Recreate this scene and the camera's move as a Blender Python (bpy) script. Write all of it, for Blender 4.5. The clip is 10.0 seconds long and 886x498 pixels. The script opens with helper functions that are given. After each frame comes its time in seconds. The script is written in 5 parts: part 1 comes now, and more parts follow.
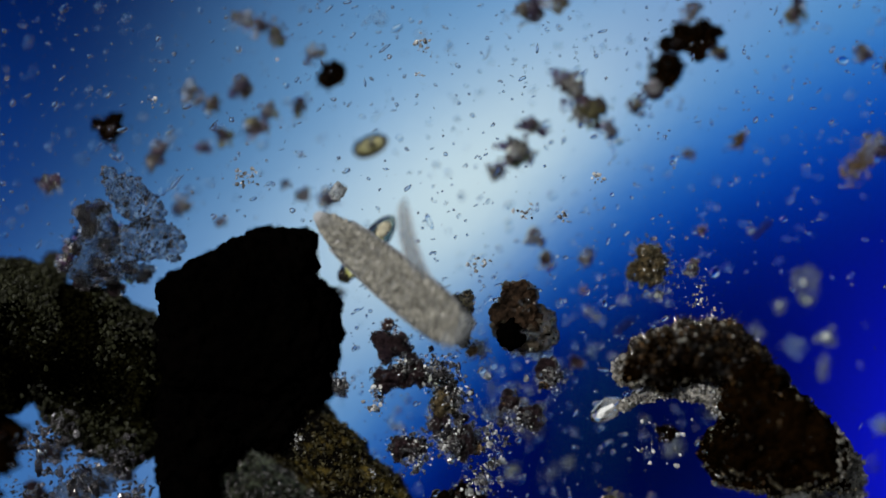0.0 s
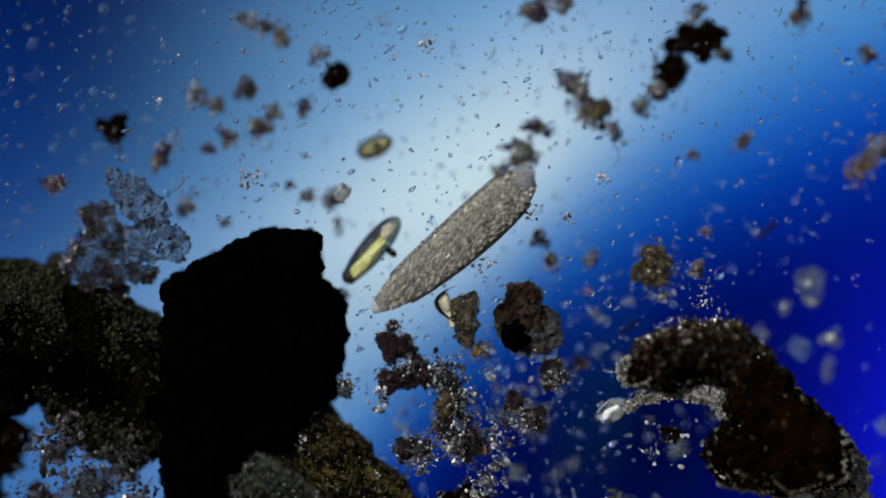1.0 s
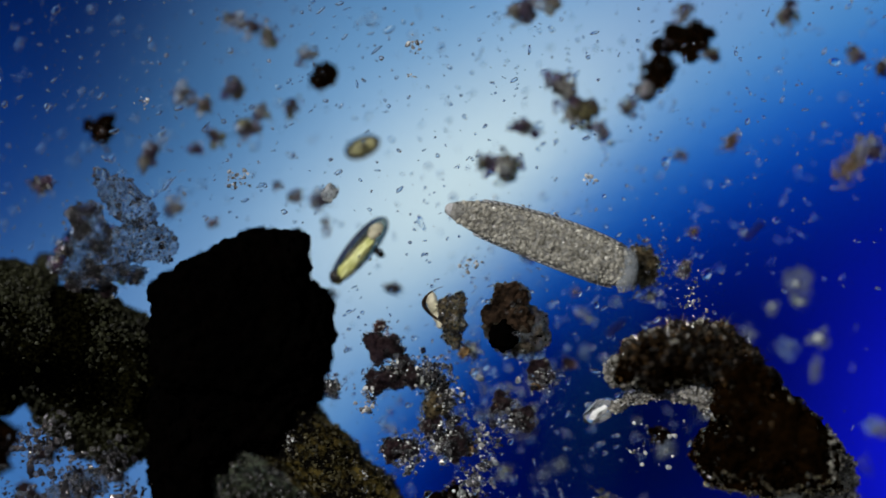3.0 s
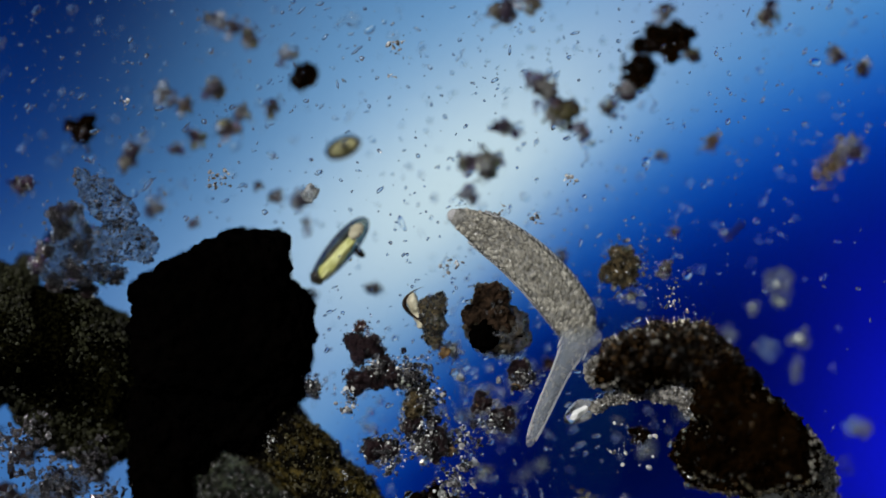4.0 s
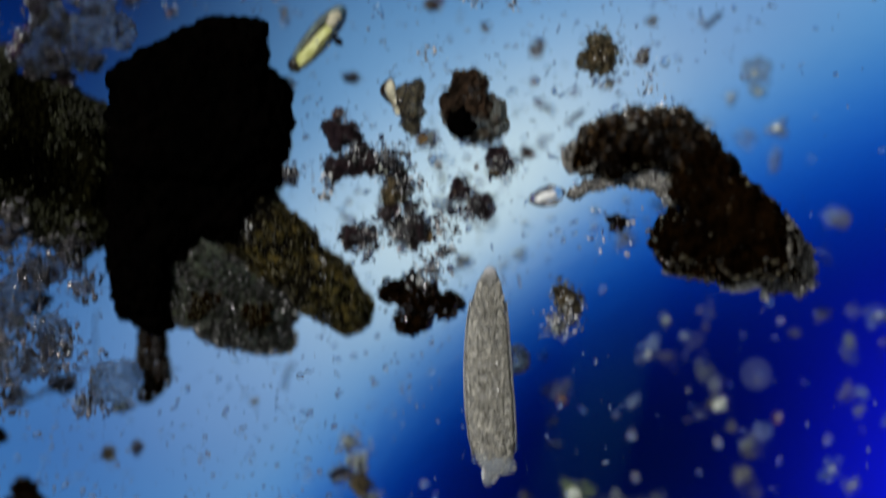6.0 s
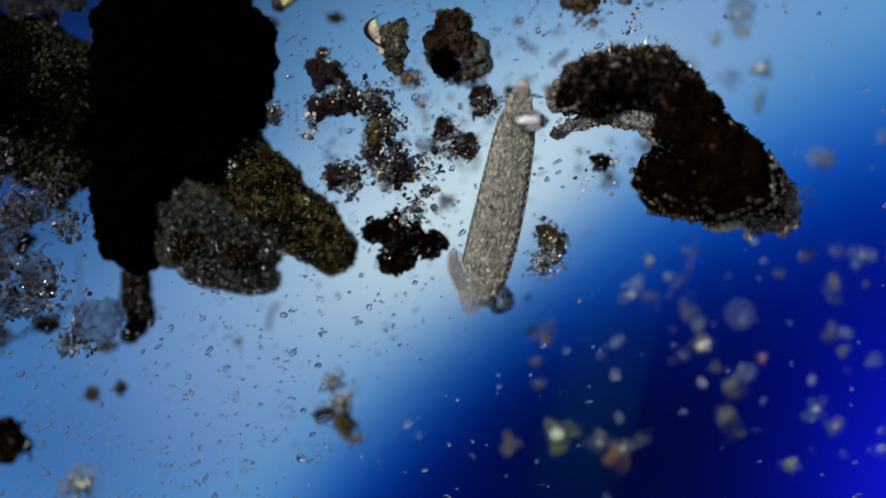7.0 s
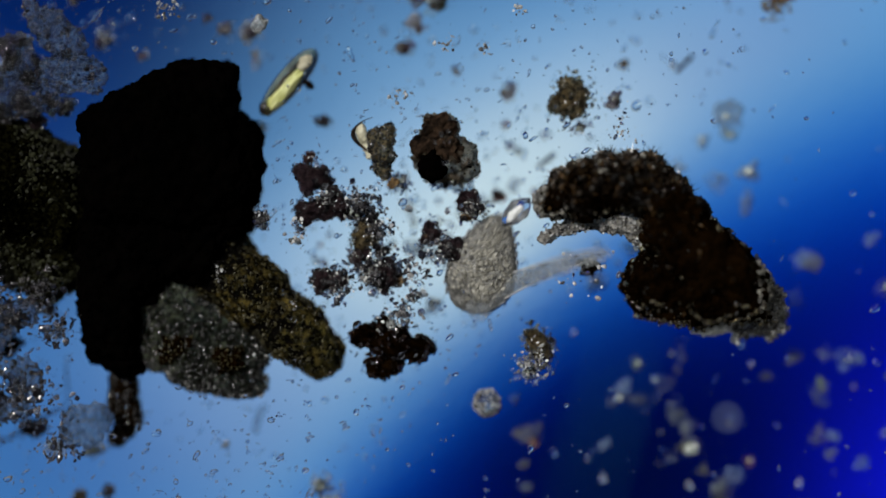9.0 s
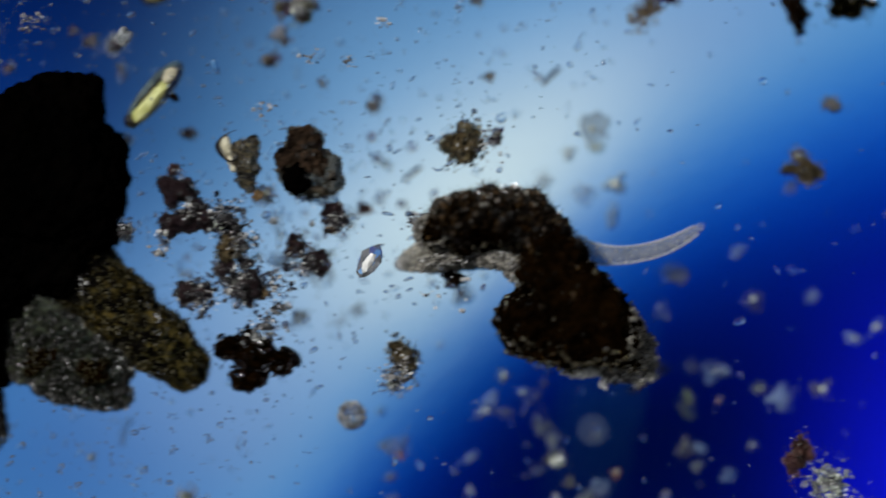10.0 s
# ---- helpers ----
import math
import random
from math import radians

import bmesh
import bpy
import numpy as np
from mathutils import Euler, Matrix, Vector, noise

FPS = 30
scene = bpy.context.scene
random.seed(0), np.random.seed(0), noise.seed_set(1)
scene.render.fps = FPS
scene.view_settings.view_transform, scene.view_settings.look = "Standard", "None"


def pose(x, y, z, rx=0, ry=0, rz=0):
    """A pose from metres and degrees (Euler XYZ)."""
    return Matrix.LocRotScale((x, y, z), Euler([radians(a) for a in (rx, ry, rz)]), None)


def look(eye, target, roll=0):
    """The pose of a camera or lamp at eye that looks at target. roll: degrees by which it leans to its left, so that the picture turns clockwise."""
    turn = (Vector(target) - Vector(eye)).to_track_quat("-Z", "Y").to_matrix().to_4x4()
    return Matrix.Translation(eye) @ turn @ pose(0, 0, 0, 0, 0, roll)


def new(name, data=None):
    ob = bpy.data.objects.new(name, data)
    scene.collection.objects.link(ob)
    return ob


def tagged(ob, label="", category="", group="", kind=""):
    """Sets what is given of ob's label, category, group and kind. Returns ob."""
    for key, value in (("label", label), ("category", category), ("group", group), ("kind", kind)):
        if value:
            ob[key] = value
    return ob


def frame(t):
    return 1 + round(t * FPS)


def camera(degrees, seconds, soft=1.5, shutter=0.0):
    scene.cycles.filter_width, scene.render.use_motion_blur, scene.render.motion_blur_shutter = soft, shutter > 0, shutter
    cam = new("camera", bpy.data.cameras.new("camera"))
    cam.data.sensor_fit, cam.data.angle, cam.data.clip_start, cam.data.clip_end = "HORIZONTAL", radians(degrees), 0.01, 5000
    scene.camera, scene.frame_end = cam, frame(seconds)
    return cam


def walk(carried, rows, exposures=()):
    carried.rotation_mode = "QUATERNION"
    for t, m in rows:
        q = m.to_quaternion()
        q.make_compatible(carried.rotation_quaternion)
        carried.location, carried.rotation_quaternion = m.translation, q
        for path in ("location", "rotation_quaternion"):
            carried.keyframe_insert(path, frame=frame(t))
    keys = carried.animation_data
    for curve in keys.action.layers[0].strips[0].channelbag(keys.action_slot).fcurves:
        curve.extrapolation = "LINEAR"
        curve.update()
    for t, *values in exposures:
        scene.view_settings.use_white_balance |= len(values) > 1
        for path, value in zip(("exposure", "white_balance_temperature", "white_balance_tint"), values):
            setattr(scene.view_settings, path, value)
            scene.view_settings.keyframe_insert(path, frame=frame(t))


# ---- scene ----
# A drop of pond water on a microscope slide, built a thousand times life size:
# one micrometre is one millimetre here, the swimmer is a quarter of a metre long.
# Places on the slide are given in map units U of 0.75 mm, x to the right and y towards the viewer.
U = 0.00075
HEIGHT = 5.594
SLIDE_Z = -0.04
cam = camera(12, 10.0, soft=1.5, shutter=0.6)
cam.data.dof.use_dof = True
cam.data.dof.focus_distance = HEIGHT - 0.066
cam.data.dof.aperture_fstop = 0.26
STAGE = [
    (0, 0.0, 0.0), (0.5, -0.0064, -0.0015), (1, -0.006, 0.0015), (1.5, -0.0056, 0.0019), (2, -0.0056, 0.0023),
    (2.5, 0.0008, 0.0019), (3, 0.0105, 0.0019), (3.2, 0.03, 0.0019), (4.3, 0.0413, 0.0023), (4.5, 0.0563, 0.0008),
    (5, 0.0585, -0.0218), (5.2, 0.0585, -0.048), (5.5, 0.06, -0.0983), (5.8, 0.0638, -0.2033), (6, 0.0653, -0.2782),
    (6.2, 0.0683, -0.3337), (7.3, 0.0998, -0.3585), (7.5, 0.1072, -0.351), (8, 0.1042, -0.321), (8.5, 0.1035, -0.2707),
    (9, 0.1035, -0.2205), (9.2, 0.117, -0.2175), (9.5, 0.1598, -0.2137), (9.8, 0.2288, -0.2078), (10, 0.282, -0.204)]
walk(cam, [(t, pose(x, y, HEIGHT)) for t, x, y in STAGE])

# ---- light: an added sun from above and an added fill all round ----
world = bpy.data.worlds.new("added_fill")
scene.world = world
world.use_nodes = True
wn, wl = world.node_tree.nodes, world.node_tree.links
# added fill light, brightest along one slanting axis for relief on glassy grains
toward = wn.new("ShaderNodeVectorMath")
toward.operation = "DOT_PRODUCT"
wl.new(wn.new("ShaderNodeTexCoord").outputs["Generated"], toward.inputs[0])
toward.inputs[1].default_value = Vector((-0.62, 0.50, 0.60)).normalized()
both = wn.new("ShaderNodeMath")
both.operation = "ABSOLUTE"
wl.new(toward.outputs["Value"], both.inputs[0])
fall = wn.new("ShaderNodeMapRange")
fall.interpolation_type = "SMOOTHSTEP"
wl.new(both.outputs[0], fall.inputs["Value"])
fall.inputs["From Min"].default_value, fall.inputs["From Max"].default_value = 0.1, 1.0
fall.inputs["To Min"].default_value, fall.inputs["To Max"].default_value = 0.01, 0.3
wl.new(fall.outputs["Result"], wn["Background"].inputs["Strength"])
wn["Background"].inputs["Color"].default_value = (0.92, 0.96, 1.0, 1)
# sun added above the slide, to light upper sides and bring out relief
sun = new("added_relief_sun", bpy.data.lights.new("added_relief_sun", "SUN"))
sun.data.energy, sun.data.angle, sun.data.color = 3.2, radians(7), (1.0, 0.985, 0.96)
sun.matrix_world = look((-3.0, 2.2, 5.2), (0, 0, 0))


def at(x, y, z=0.0):
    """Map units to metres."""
    return Vector(((x - 784) * U, (441 - y) * U, z))


# ---- materials ----
class Nodes:
    """A short way to write a node tree."""

    def __init__(self, name):
        self.mat = bpy.data.materials.new(name)
        self.mat.use_nodes = True
        self.tree = self.mat.node_tree
        self.tree.nodes.clear()
        self.out = self.tree.nodes.new("ShaderNodeOutputMaterial")

    def add(self, kind, **fields):
        n = self.tree.nodes.new(kind)
        for key, value in fields.items():
            setattr(n, key, value)
        return n

    def put(self, socket, value):
        if isinstance(value, bpy.types.NodeSocket):
            self.tree.links.new(value, socket)
        elif isinstance(value, (tuple, list)) and len(value) == 3 and socket.type == "RGBA":
            socket.default_value = (*value, 1)
        else:
            socket.default_value = value

    def math(self, op, *args, clamp=False):
        n = self.add("ShaderNodeMath", operation=op, use_clamp=clamp)
        for k, a in enumerate(args):
            self.put(n.inputs[k], a)
        return n.outputs[0]

    def noise(self, vector, scale, detail=4.0, rough=0.6):
        n = self.add("ShaderNodeTexNoise")
        self.put(n.inputs["Vector"], vector)
        self.put(n.inputs["Scale"], scale)
        self.put(n.inputs["Detail"], detail)
        self.put(n.inputs["Roughness"], rough)
        return n.outputs["Fac"]

    def mix(self, fac, a, b):
        n = self.add("ShaderNodeMix", data_type="RGBA")
        self.put(n.inputs["Factor"], fac)
        self.put(n.inputs["A"], a)
        self.put(n.inputs["B"], b)
        return n.outputs["Result"]

    def steps(self, value, a, b):
        n = self.add("ShaderNodeMapRange", interpolation_type="SMOOTHSTEP")
        self.put(n.inputs["Value"], value)
        self.put(n.inputs["From Min"], a)
        self.put(n.inputs["From Max"], b)
        return n.outputs["Result"]


def matter(name, dark, light, grain=90.0, blotch=14.0, rough=0.6, bump=0.5, depth=0.004, alpha=1.0, glass=0.0, ior=1.33, islands=0.0, third=None, shine=0.5, rare=1.6, low=0.36, high=0.64, vary=False, patchy=False):
    """Organic or mineral matter: two colours in blotches and fine grain, with relief. islands: how much single grains differ."""
    k = Nodes(name)
    where = k.add("ShaderNodeTexCoord").outputs["Object"]
    if vary:
        shift = k.add("ShaderNodeVectorMath", operation="ADD")
        k.put(shift.inputs[0], where)
        k.put(shift.inputs[1], k.math("MULTIPLY", k.add("ShaderNodeObjectInfo").outputs["Random"], 7.0))
        where = shift.outputs[0]
    fine = k.noise(where, grain, 5.0, 0.65)
    wide = k.noise(where, blotch, 3.0, 0.55)
    f = k.math("ADD", k.math("MULTIPLY", fine, 0.55), k.math("MULTIPLY", wide, 0.45))
    f = k.steps(f, low, high)
    if islands:
        rnd = k.add("ShaderNodeNewGeometry").outputs["Random Per Island"]
        odd = k.math("POWER", rnd, rare)
        if rare > 2:
            f = k.math("MULTIPLY", k.math("MULTIPLY", f, odd), 1.6, clamp=True)
        else:
            f = k.math("ADD", k.math("MULTIPLY", f, 1 - islands), k.math("MULTIPLY", odd, islands), clamp=True)
    colour = k.mix(f, dark, light)
    if third:
        colour = k.mix(k.steps(k.noise(where, blotch * 1.7, 2.0), 0.52, 0.68), colour, third)
    b = k.add("ShaderNodeBsdfPrincipled")
    k.put(b.inputs["Base Color"], colour)
    k.put(b.inputs["Roughness"], rough)
    k.put(b.inputs["Alpha"], k.math("MULTIPLY", k.steps(k.noise(where, 34.0, 4.0, 0.6), 0.40, 0.62), alpha) if patchy else alpha)
    k.put(b.inputs["Transmission Weight"], glass)
    k.put(b.inputs["IOR"], ior)
    k.put(b.inputs["Specular IOR Level"], shine)
    if bump:
        n = k.add("ShaderNodeBump")
        k.put(n.inputs["Strength"], bump)
        k.put(n.inputs["Distance"], depth)
        k.put(n.inputs["Height"], fine)
        k.put(b.inputs["Normal"], n.outputs["Normal"])
    k.tree.links.new(b.outputs["BSDF"], k.out.inputs["Surface"])
    return k.mat


# near black, so the backlit grain's dark silhouette is in its colour
M_BLACK = matter("silhouette_mineral", (0.0003, 0.0003, 0.0003), (0.0009, 0.0007, 0.0006), 60, 10, 0.95, 0.4, shine=0.0)
# humus brown deepened likewise, its unlit top put into the colour
M_HUMUS = matter("dark_humus", (0.0004, 0.0002, 0.0001), (0.007, 0.0033, 0.0009), 110, 9, 0.9, 0.8, 0.006, shine=0.0)
M_BROWN = matter("brown_detritus", (0.04, 0.028, 0.013), (0.40, 0.30, 0.15), 140, 26, 0.3, 1.0, 0.010, glass=0.65, ior=1.15, shine=0.3)
# near black for backlit tissue, its unlit upper side put into the colour
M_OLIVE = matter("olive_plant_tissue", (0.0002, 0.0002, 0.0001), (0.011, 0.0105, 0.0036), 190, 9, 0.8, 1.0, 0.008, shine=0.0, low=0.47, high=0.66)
M_TONGUE = matter("olive_brown_tongue_tissue", (0.0015, 0.0008, 0.0002), (0.19, 0.138, 0.032), 90, 11, 0.5, 1.0, 0.008, glass=0.55, ior=1.15, shine=0.05, low=0.46, high=0.66)
M_SHEET = matter("thin_cell_sheet", (0.005, 0.006, 0.0025), (0.22, 0.25, 0.155), 120, 18, 0.3, 1.0, 0.014, glass=0.55, ior=1.2, shine=0.2, low=0.44, high=0.68)
M_FILM = matter("thin_organic_film", (0.34, 0.33, 0.34), (0.92, 0.92, 0.92), 150, 26, 0.1, 1.0, 0.018, glass=0.98, ior=1.14, shine=0.3)
M_CREAM = matter("cream_shell_inside", (0.42, 0.38, 0.25), (0.84, 0.79, 0.60), 90, 30, 0.4, 0.6, 0.004, glass=0.3, ior=1.2)
M_SMOKE = matter("smoky_translucent_matter", (0.035, 0.026, 0.018), (0.38, 0.31, 0.23), 110, 22, 0.4, 1.0, 0.008, glass=0.8, ior=1.1, shine=0.1)
M_UMBER = matter("umber_detritus", (0.003, 0.002, 0.0015), (0.075, 0.045, 0.027), 120, 24, 0.5, 1.0, 0.008, glass=0.35, ior=1.2, shine=0.1)
M_FILM_GRAINS = matter("film_grains", (0.03, 0.025, 0.04), (0.80, 0.80, 0.82), 60, 15, 0.12, 0.0, islands=0.9, glass=0.96, ior=1.36, shine=0.5, rare=1.5)
M_GREY = matter("grey_organic_film", (0.45, 0.45, 0.44), (0.96, 0.96, 0.96), 150, 40, 0.1, 0.9, 0.015, glass=0.98, ior=1.06)
M_PURPLE = matter("violet_brown_detritus", (0.005, 0.0025, 0.004), (0.085, 0.05, 0.055), 140, 28, 0.3, 1.0, 0.010, glass=0.6, ior=1.18, shine=0.4)
M_FRINGE = matter("pale_grey_brown_fringe", (0.06, 0.055, 0.045), (0.80, 0.76, 0.67), 130, 30, 0.25, 1.0, 0.012, glass=0.35, ior=1.2, shine=0.5)
M_RED = matter("red_brown_detritus", (0.05, 0.012, 0.014), (0.36, 0.16, 0.11), 130, 25, 0.35, 0.9, 0.006, glass=0.85, ior=1.3, shine=0.1)
M_ORANGE = matter("rusty_detritus", (0.10, 0.05, 0.02), (0.55, 0.36, 0.18), 130, 25, 0.4, 0.8, 0.005, glass=0.8, ior=1.3)
M_PALE = matter("pale_organic_matter", (0.36, 0.35, 0.32), (0.97, 0.96, 0.93), 150, 34, 0.2, 1.0, 0.012, glass=0.92, ior=1.12)
M_MOSS = matter("yellow_green_matter", (0.22, 0.22, 0.10), (0.80, 0.79, 0.50), 150, 30, 0.25, 1.0, 0.010, glass=0.9, ior=1.12)
M_WHITE = matter("bright_mineral", (0.6, 0.62, 0.6), (0.92, 0.93, 0.92), 90, 20, 0.15, 0.3, 0.003)
M_GRAINS = matter("dark_and_pale_grains", (0.02, 0.014, 0.012), (0.97, 0.96, 0.93), 60, 20, 0.2, 0.0, rare=1.9, islands=0.85, glass=0.92, ior=1.38)
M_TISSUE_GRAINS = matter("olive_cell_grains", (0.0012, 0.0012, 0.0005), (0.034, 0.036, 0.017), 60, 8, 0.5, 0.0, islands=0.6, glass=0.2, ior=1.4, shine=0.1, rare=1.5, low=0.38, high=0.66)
M_TONGUE_GRAINS = matter("olive_tongue_grains", (0.002, 0.002, 0.0008), (0.14, 0.12, 0.055), 60, 10, 0.4, 0.0, islands=0.5, glass=0.4, ior=1.4, shine=0.1, rare=2.0, low=0.36, high=0.66)
M_HUMUS_GRAINS = matter("brown_humus_grains", (0.0008, 0.0004, 0.0002), (0.13, 0.068, 0.02), 60, 12, 0.4, 0.0, islands=0.6, glass=0.3, ior=1.4, shine=0.2, rare=3.0, low=0.42, high=0.66)
M_PALE_GRAINS = matter("pale_glassy_grains", (0.5, 0.5, 0.5), (0.99, 0.99, 0.99), 60, 15, 0.16, 0.0, islands=0.7, glass=0.97, ior=1.36)
M_RIM = matter("bright_rim_grains", (0.06, 0.05, 0.045), (0.95, 0.95, 0.92), 60, 15, 0.26, 0.0, islands=0.9, glass=0.5, ior=1.45, shine=0.8)
M_CLEAR = matter("clear_cell_wall", (0.90, 0.92, 0.93), (0.97, 0.98, 0.98), 40, 15, 0.04, 0.0, glass=1.0, ior=1.16)
M_GHOST = matter("faint_jelly_ball", (0.30, 0.40, 0.55), (0.5, 0.6, 0.7), 40, 15, 0.5, 0.0, alpha=0.035, shine=0.1)
M_SPECK = matter("clear_speck", (0.72, 0.76, 0.82), (0.98, 0.99, 1.0), 40, 15, 0.04, 0.0, glass=1.0, ior=1.27, islands=0.8)
M_HEART = matter("painted_heart_grains", (0.26, 0.29, 0.24), (0.72, 0.78, 0.70), 60, 15, 0.2, 0.0, glass=0.35, ior=1.3, islands=0.8)
# glints as opaque white grains, their brightness put into the colour
M_GLINT = matter("painted_white_glints", (0.55, 0.56, 0.55), (0.95, 0.95, 0.93), 60, 15, 0.2, 0.0, islands=0.6, ior=1.5, shine=0.8)
M_CRYSTAL = matter("clear_crystal", (0.95, 0.96, 0.97), (1, 1, 1), 40, 15, 0.05, 0.0, glass=1.0, ior=1.4)
M_BODY = matter("grey_granular_cytoplasm", (0.072, 0.07, 0.064), (0.36, 0.355, 0.33), 115, 20, 0.4, 1.0, 0.014, shine=0.5, vary=True)
M_TAIL = matter("clear_white_tail", (0.20, 0.20, 0.20), (0.42, 0.42, 0.43), 120, 30, 0.4, 0.5, 0.006, shine=0.3, vary=True)
M_PELLICLE = matter("pale_rim_skin", (0.62, 0.63, 0.64), (0.84, 0.85, 0.86), 60, 15, 0.1, 0.0, glass=0.55, ior=1.05, shine=0.7)
M_GRANULE = matter("pale_food_granules", (0.07, 0.065, 0.05), (0.55, 0.53, 0.46), 60, 15, 0.25, 0.0, islands=0.6, ior=1.3, shine=0.6)
M_SNOUT = matter("clear_cytoplasm", (0.30, 0.36, 0.42), (0.66, 0.70, 0.74), 200, 40, 0.3, 1.0, 0.010, alpha=0.25, vary=True)
M_SHELL = matter("yellow_green_chloroplast", (0.40, 0.41, 0.12), (0.70, 0.72, 0.35), 60, 14, 0.35, 0.4, 0.003)
M_AMBER = matter("painted_amber_centre", (0.12, 0.06, 0.02), (0.62, 0.42, 0.20), 110, 40, 0.2, 0.8, 0.006, glass=0.6, ior=1.3, shine=0.5)
M_QUARTZ = matter("painted_pale_centre", (0.22, 0.23, 0.22), (0.90, 0.93, 0.92), 110, 45, 0.2, 0.9, 0.008, glass=0.6, ior=1.3, shine=0.6)
M_WALL = matter("olive_glassy_wall", (0.16, 0.15, 0.12), (0.50, 0.50, 0.36), 90, 20, 0.12, 0.3, 0.003, glass=0.93, ior=1.13, shine=0.4)
M_OLIVE_CELL = matter("olive_chloroplast", (0.10, 0.10, 0.04), (0.42, 0.40, 0.20), 90, 25, 0.35, 0.6, 0.004)
M_FRUSTULE = matter("dark_silica_frustule", (0.035, 0.03, 0.035), (0.22, 0.20, 0.16), 90, 20, 0.2, 0.3, 0.003, glass=0.8, ior=1.25, shine=0.2)

FLOC = {tone: matter(tone + "_floc", dark, light, 60, 14, 0.6, 0.6, 0.01, alpha=0.42, shine=0.1, patchy=True, vary=True) for tone, dark, light in (
    ("grey", (0.035, 0.048, 0.06), (0.22, 0.26, 0.27)), ("brown", (0.033, 0.036, 0.026), (0.19, 0.195, 0.13)), ("green", (0.05, 0.08, 0.02), (0.26, 0.33, 0.12)),
    ("blue", (0.06, 0.12, 0.26), (0.30, 0.42, 0.62)), ("rust", (0.08, 0.035, 0.012), (0.36, 0.19, 0.07)))}
MOTTLED = {}
for tone, stops in (("violet", ((0.05, 0.012, 0.06), (0.36, 0.20, 0.40), (0.50, 0.47, 0.22), (0.90, 0.92, 0.96))), ("olive", ((0.06, 0.03, 0.05), (0.48, 0.45, 0.20), (0.34, 0.20, 0.28), (0.93, 0.94, 0.88))),
                    ("pale", ((0.22, 0.18, 0.28), (0.55, 0.50, 0.36), (0.80, 0.84, 0.90), (0.95, 0.96, 0.97)))):
    k = Nodes(tone + "_mottled_crumbs")
    ramp = k.add("ShaderNodeValToRGB")
    ramp.color_ramp.interpolation = "CONSTANT"
    k.put(ramp.inputs[0], k.add("ShaderNodeNewGeometry").outputs["Random Per Island"])
    for n, c in enumerate(stops):
        e = ramp.color_ramp.elements[n] if n < 2 else ramp.color_ramp.elements.new(n / 4)
        e.position, e.color = n / 4, (*c, 1)
    grain = k.noise(k.add("ShaderNodeTexCoord").outputs["Object"], 120.0)
    b = k.add("ShaderNodeBsdfPrincipled")
    k.put(b.inputs["Base Color"], k.mix(k.steps(grain, 0.25, 0.6), (0.20, 0.15, 0.20), ramp.outputs["Color"]))
    k.put(b.inputs["Roughness"], 0.14)
    k.put(b.inputs["Transmission Weight"], 0.9)
    k.put(b.inputs["IOR"], 1.26)
    k.tree.links.new(b.outputs["BSDF"], k.out.inputs["Surface"])
    MOTTLED[tone] = k.mat
CRUMBS = {}
for base, lo, hi, rare in (
        (M_HUMUS, (0.002, 0.001, 0.001), (0.16, 0.08, 0.05), 2.0), (M_BROWN, (0.03, 0.018, 0.008), (0.90, 0.78, 0.52), 1.6), (M_PURPLE, (0.012, 0.006, 0.022), (0.86, 0.82, 0.83), 1.8),
        (M_RED, (0.10, 0.03, 0.03), (0.80, 0.50, 0.42), 1.3), (M_ORANGE, (0.20, 0.09, 0.03), (0.95, 0.74, 0.44), 1.2), (M_PALE, (0.55, 0.54, 0.50), (0.99, 0.99, 0.97), 1.0),
        (M_MOSS, (0.30, 0.29, 0.12), (0.97, 0.95, 0.68), 1.0), (M_GREY, (0.26, 0.25, 0.30), (0.97, 0.98, 0.99), 1.0), (M_OLIVE, (0.02, 0.02, 0.008), (0.45, 0.40, 0.18), 1.6),
        (M_WHITE, (0.8, 0.8, 0.8), (0.99, 0.99, 0.99), 1.0)):
    CRUMBS[base] = matter(base.name + "_crumbs", lo, hi, 90, 30, 0.16, 0.0, islands=0.75, glass=0.94, ior=1.36, shine=0.5, rare=rare)


# ---- mesh helpers ----


def ico(level):
    bm = bmesh.new()
    bmesh.ops.create_icosphere(bm, subdivisions=level, radius=1.0)
    v = np.array([p.co[:] for p in bm.verts])
    f = np.array([[p.index for p in q.verts] for q in bm.faces])
    bm.free()
    return v, f


ICO = {k: ico(k) for k in (1, 2, 3, 4)}


def mesh_of(name, v, f, material, smooth=True):
    me = bpy.data.meshes.new(name)
    me.from_pydata(np.asarray(v).tolist(), [], np.asarray(f).tolist())
    me.polygons.foreach_set("use_smooth", [smooth] * len(me.polygons))
    me.materials.append(material)
    me.update()
    return me


def part(name, me, parent, label=""):
    ob = new(name, me)
    ob.parent = parent
    return tagged(ob, label) if label else ob


def stuff(name, me, parent, label):
    """Grains too fine to pick apart, joined."""
    return tagged(part(name, me, parent, label), kind="stuff")


def roughen(v, seed, size, amount, octaves=3):
    """Push points along their direction from the middle by fractal noise."""
    out = []
    o = Vector((seed * 3.17 % 91, seed * 7.31 % 83, seed * 1.93 % 77))
    for p in v:
        q = Vector(p)
        n = noise.fractal(q / size + o, 0.9, 2.1, octaves)
        out.append(q + q.normalized() * (n * amount))
    return np.array([p[:] for p in out])


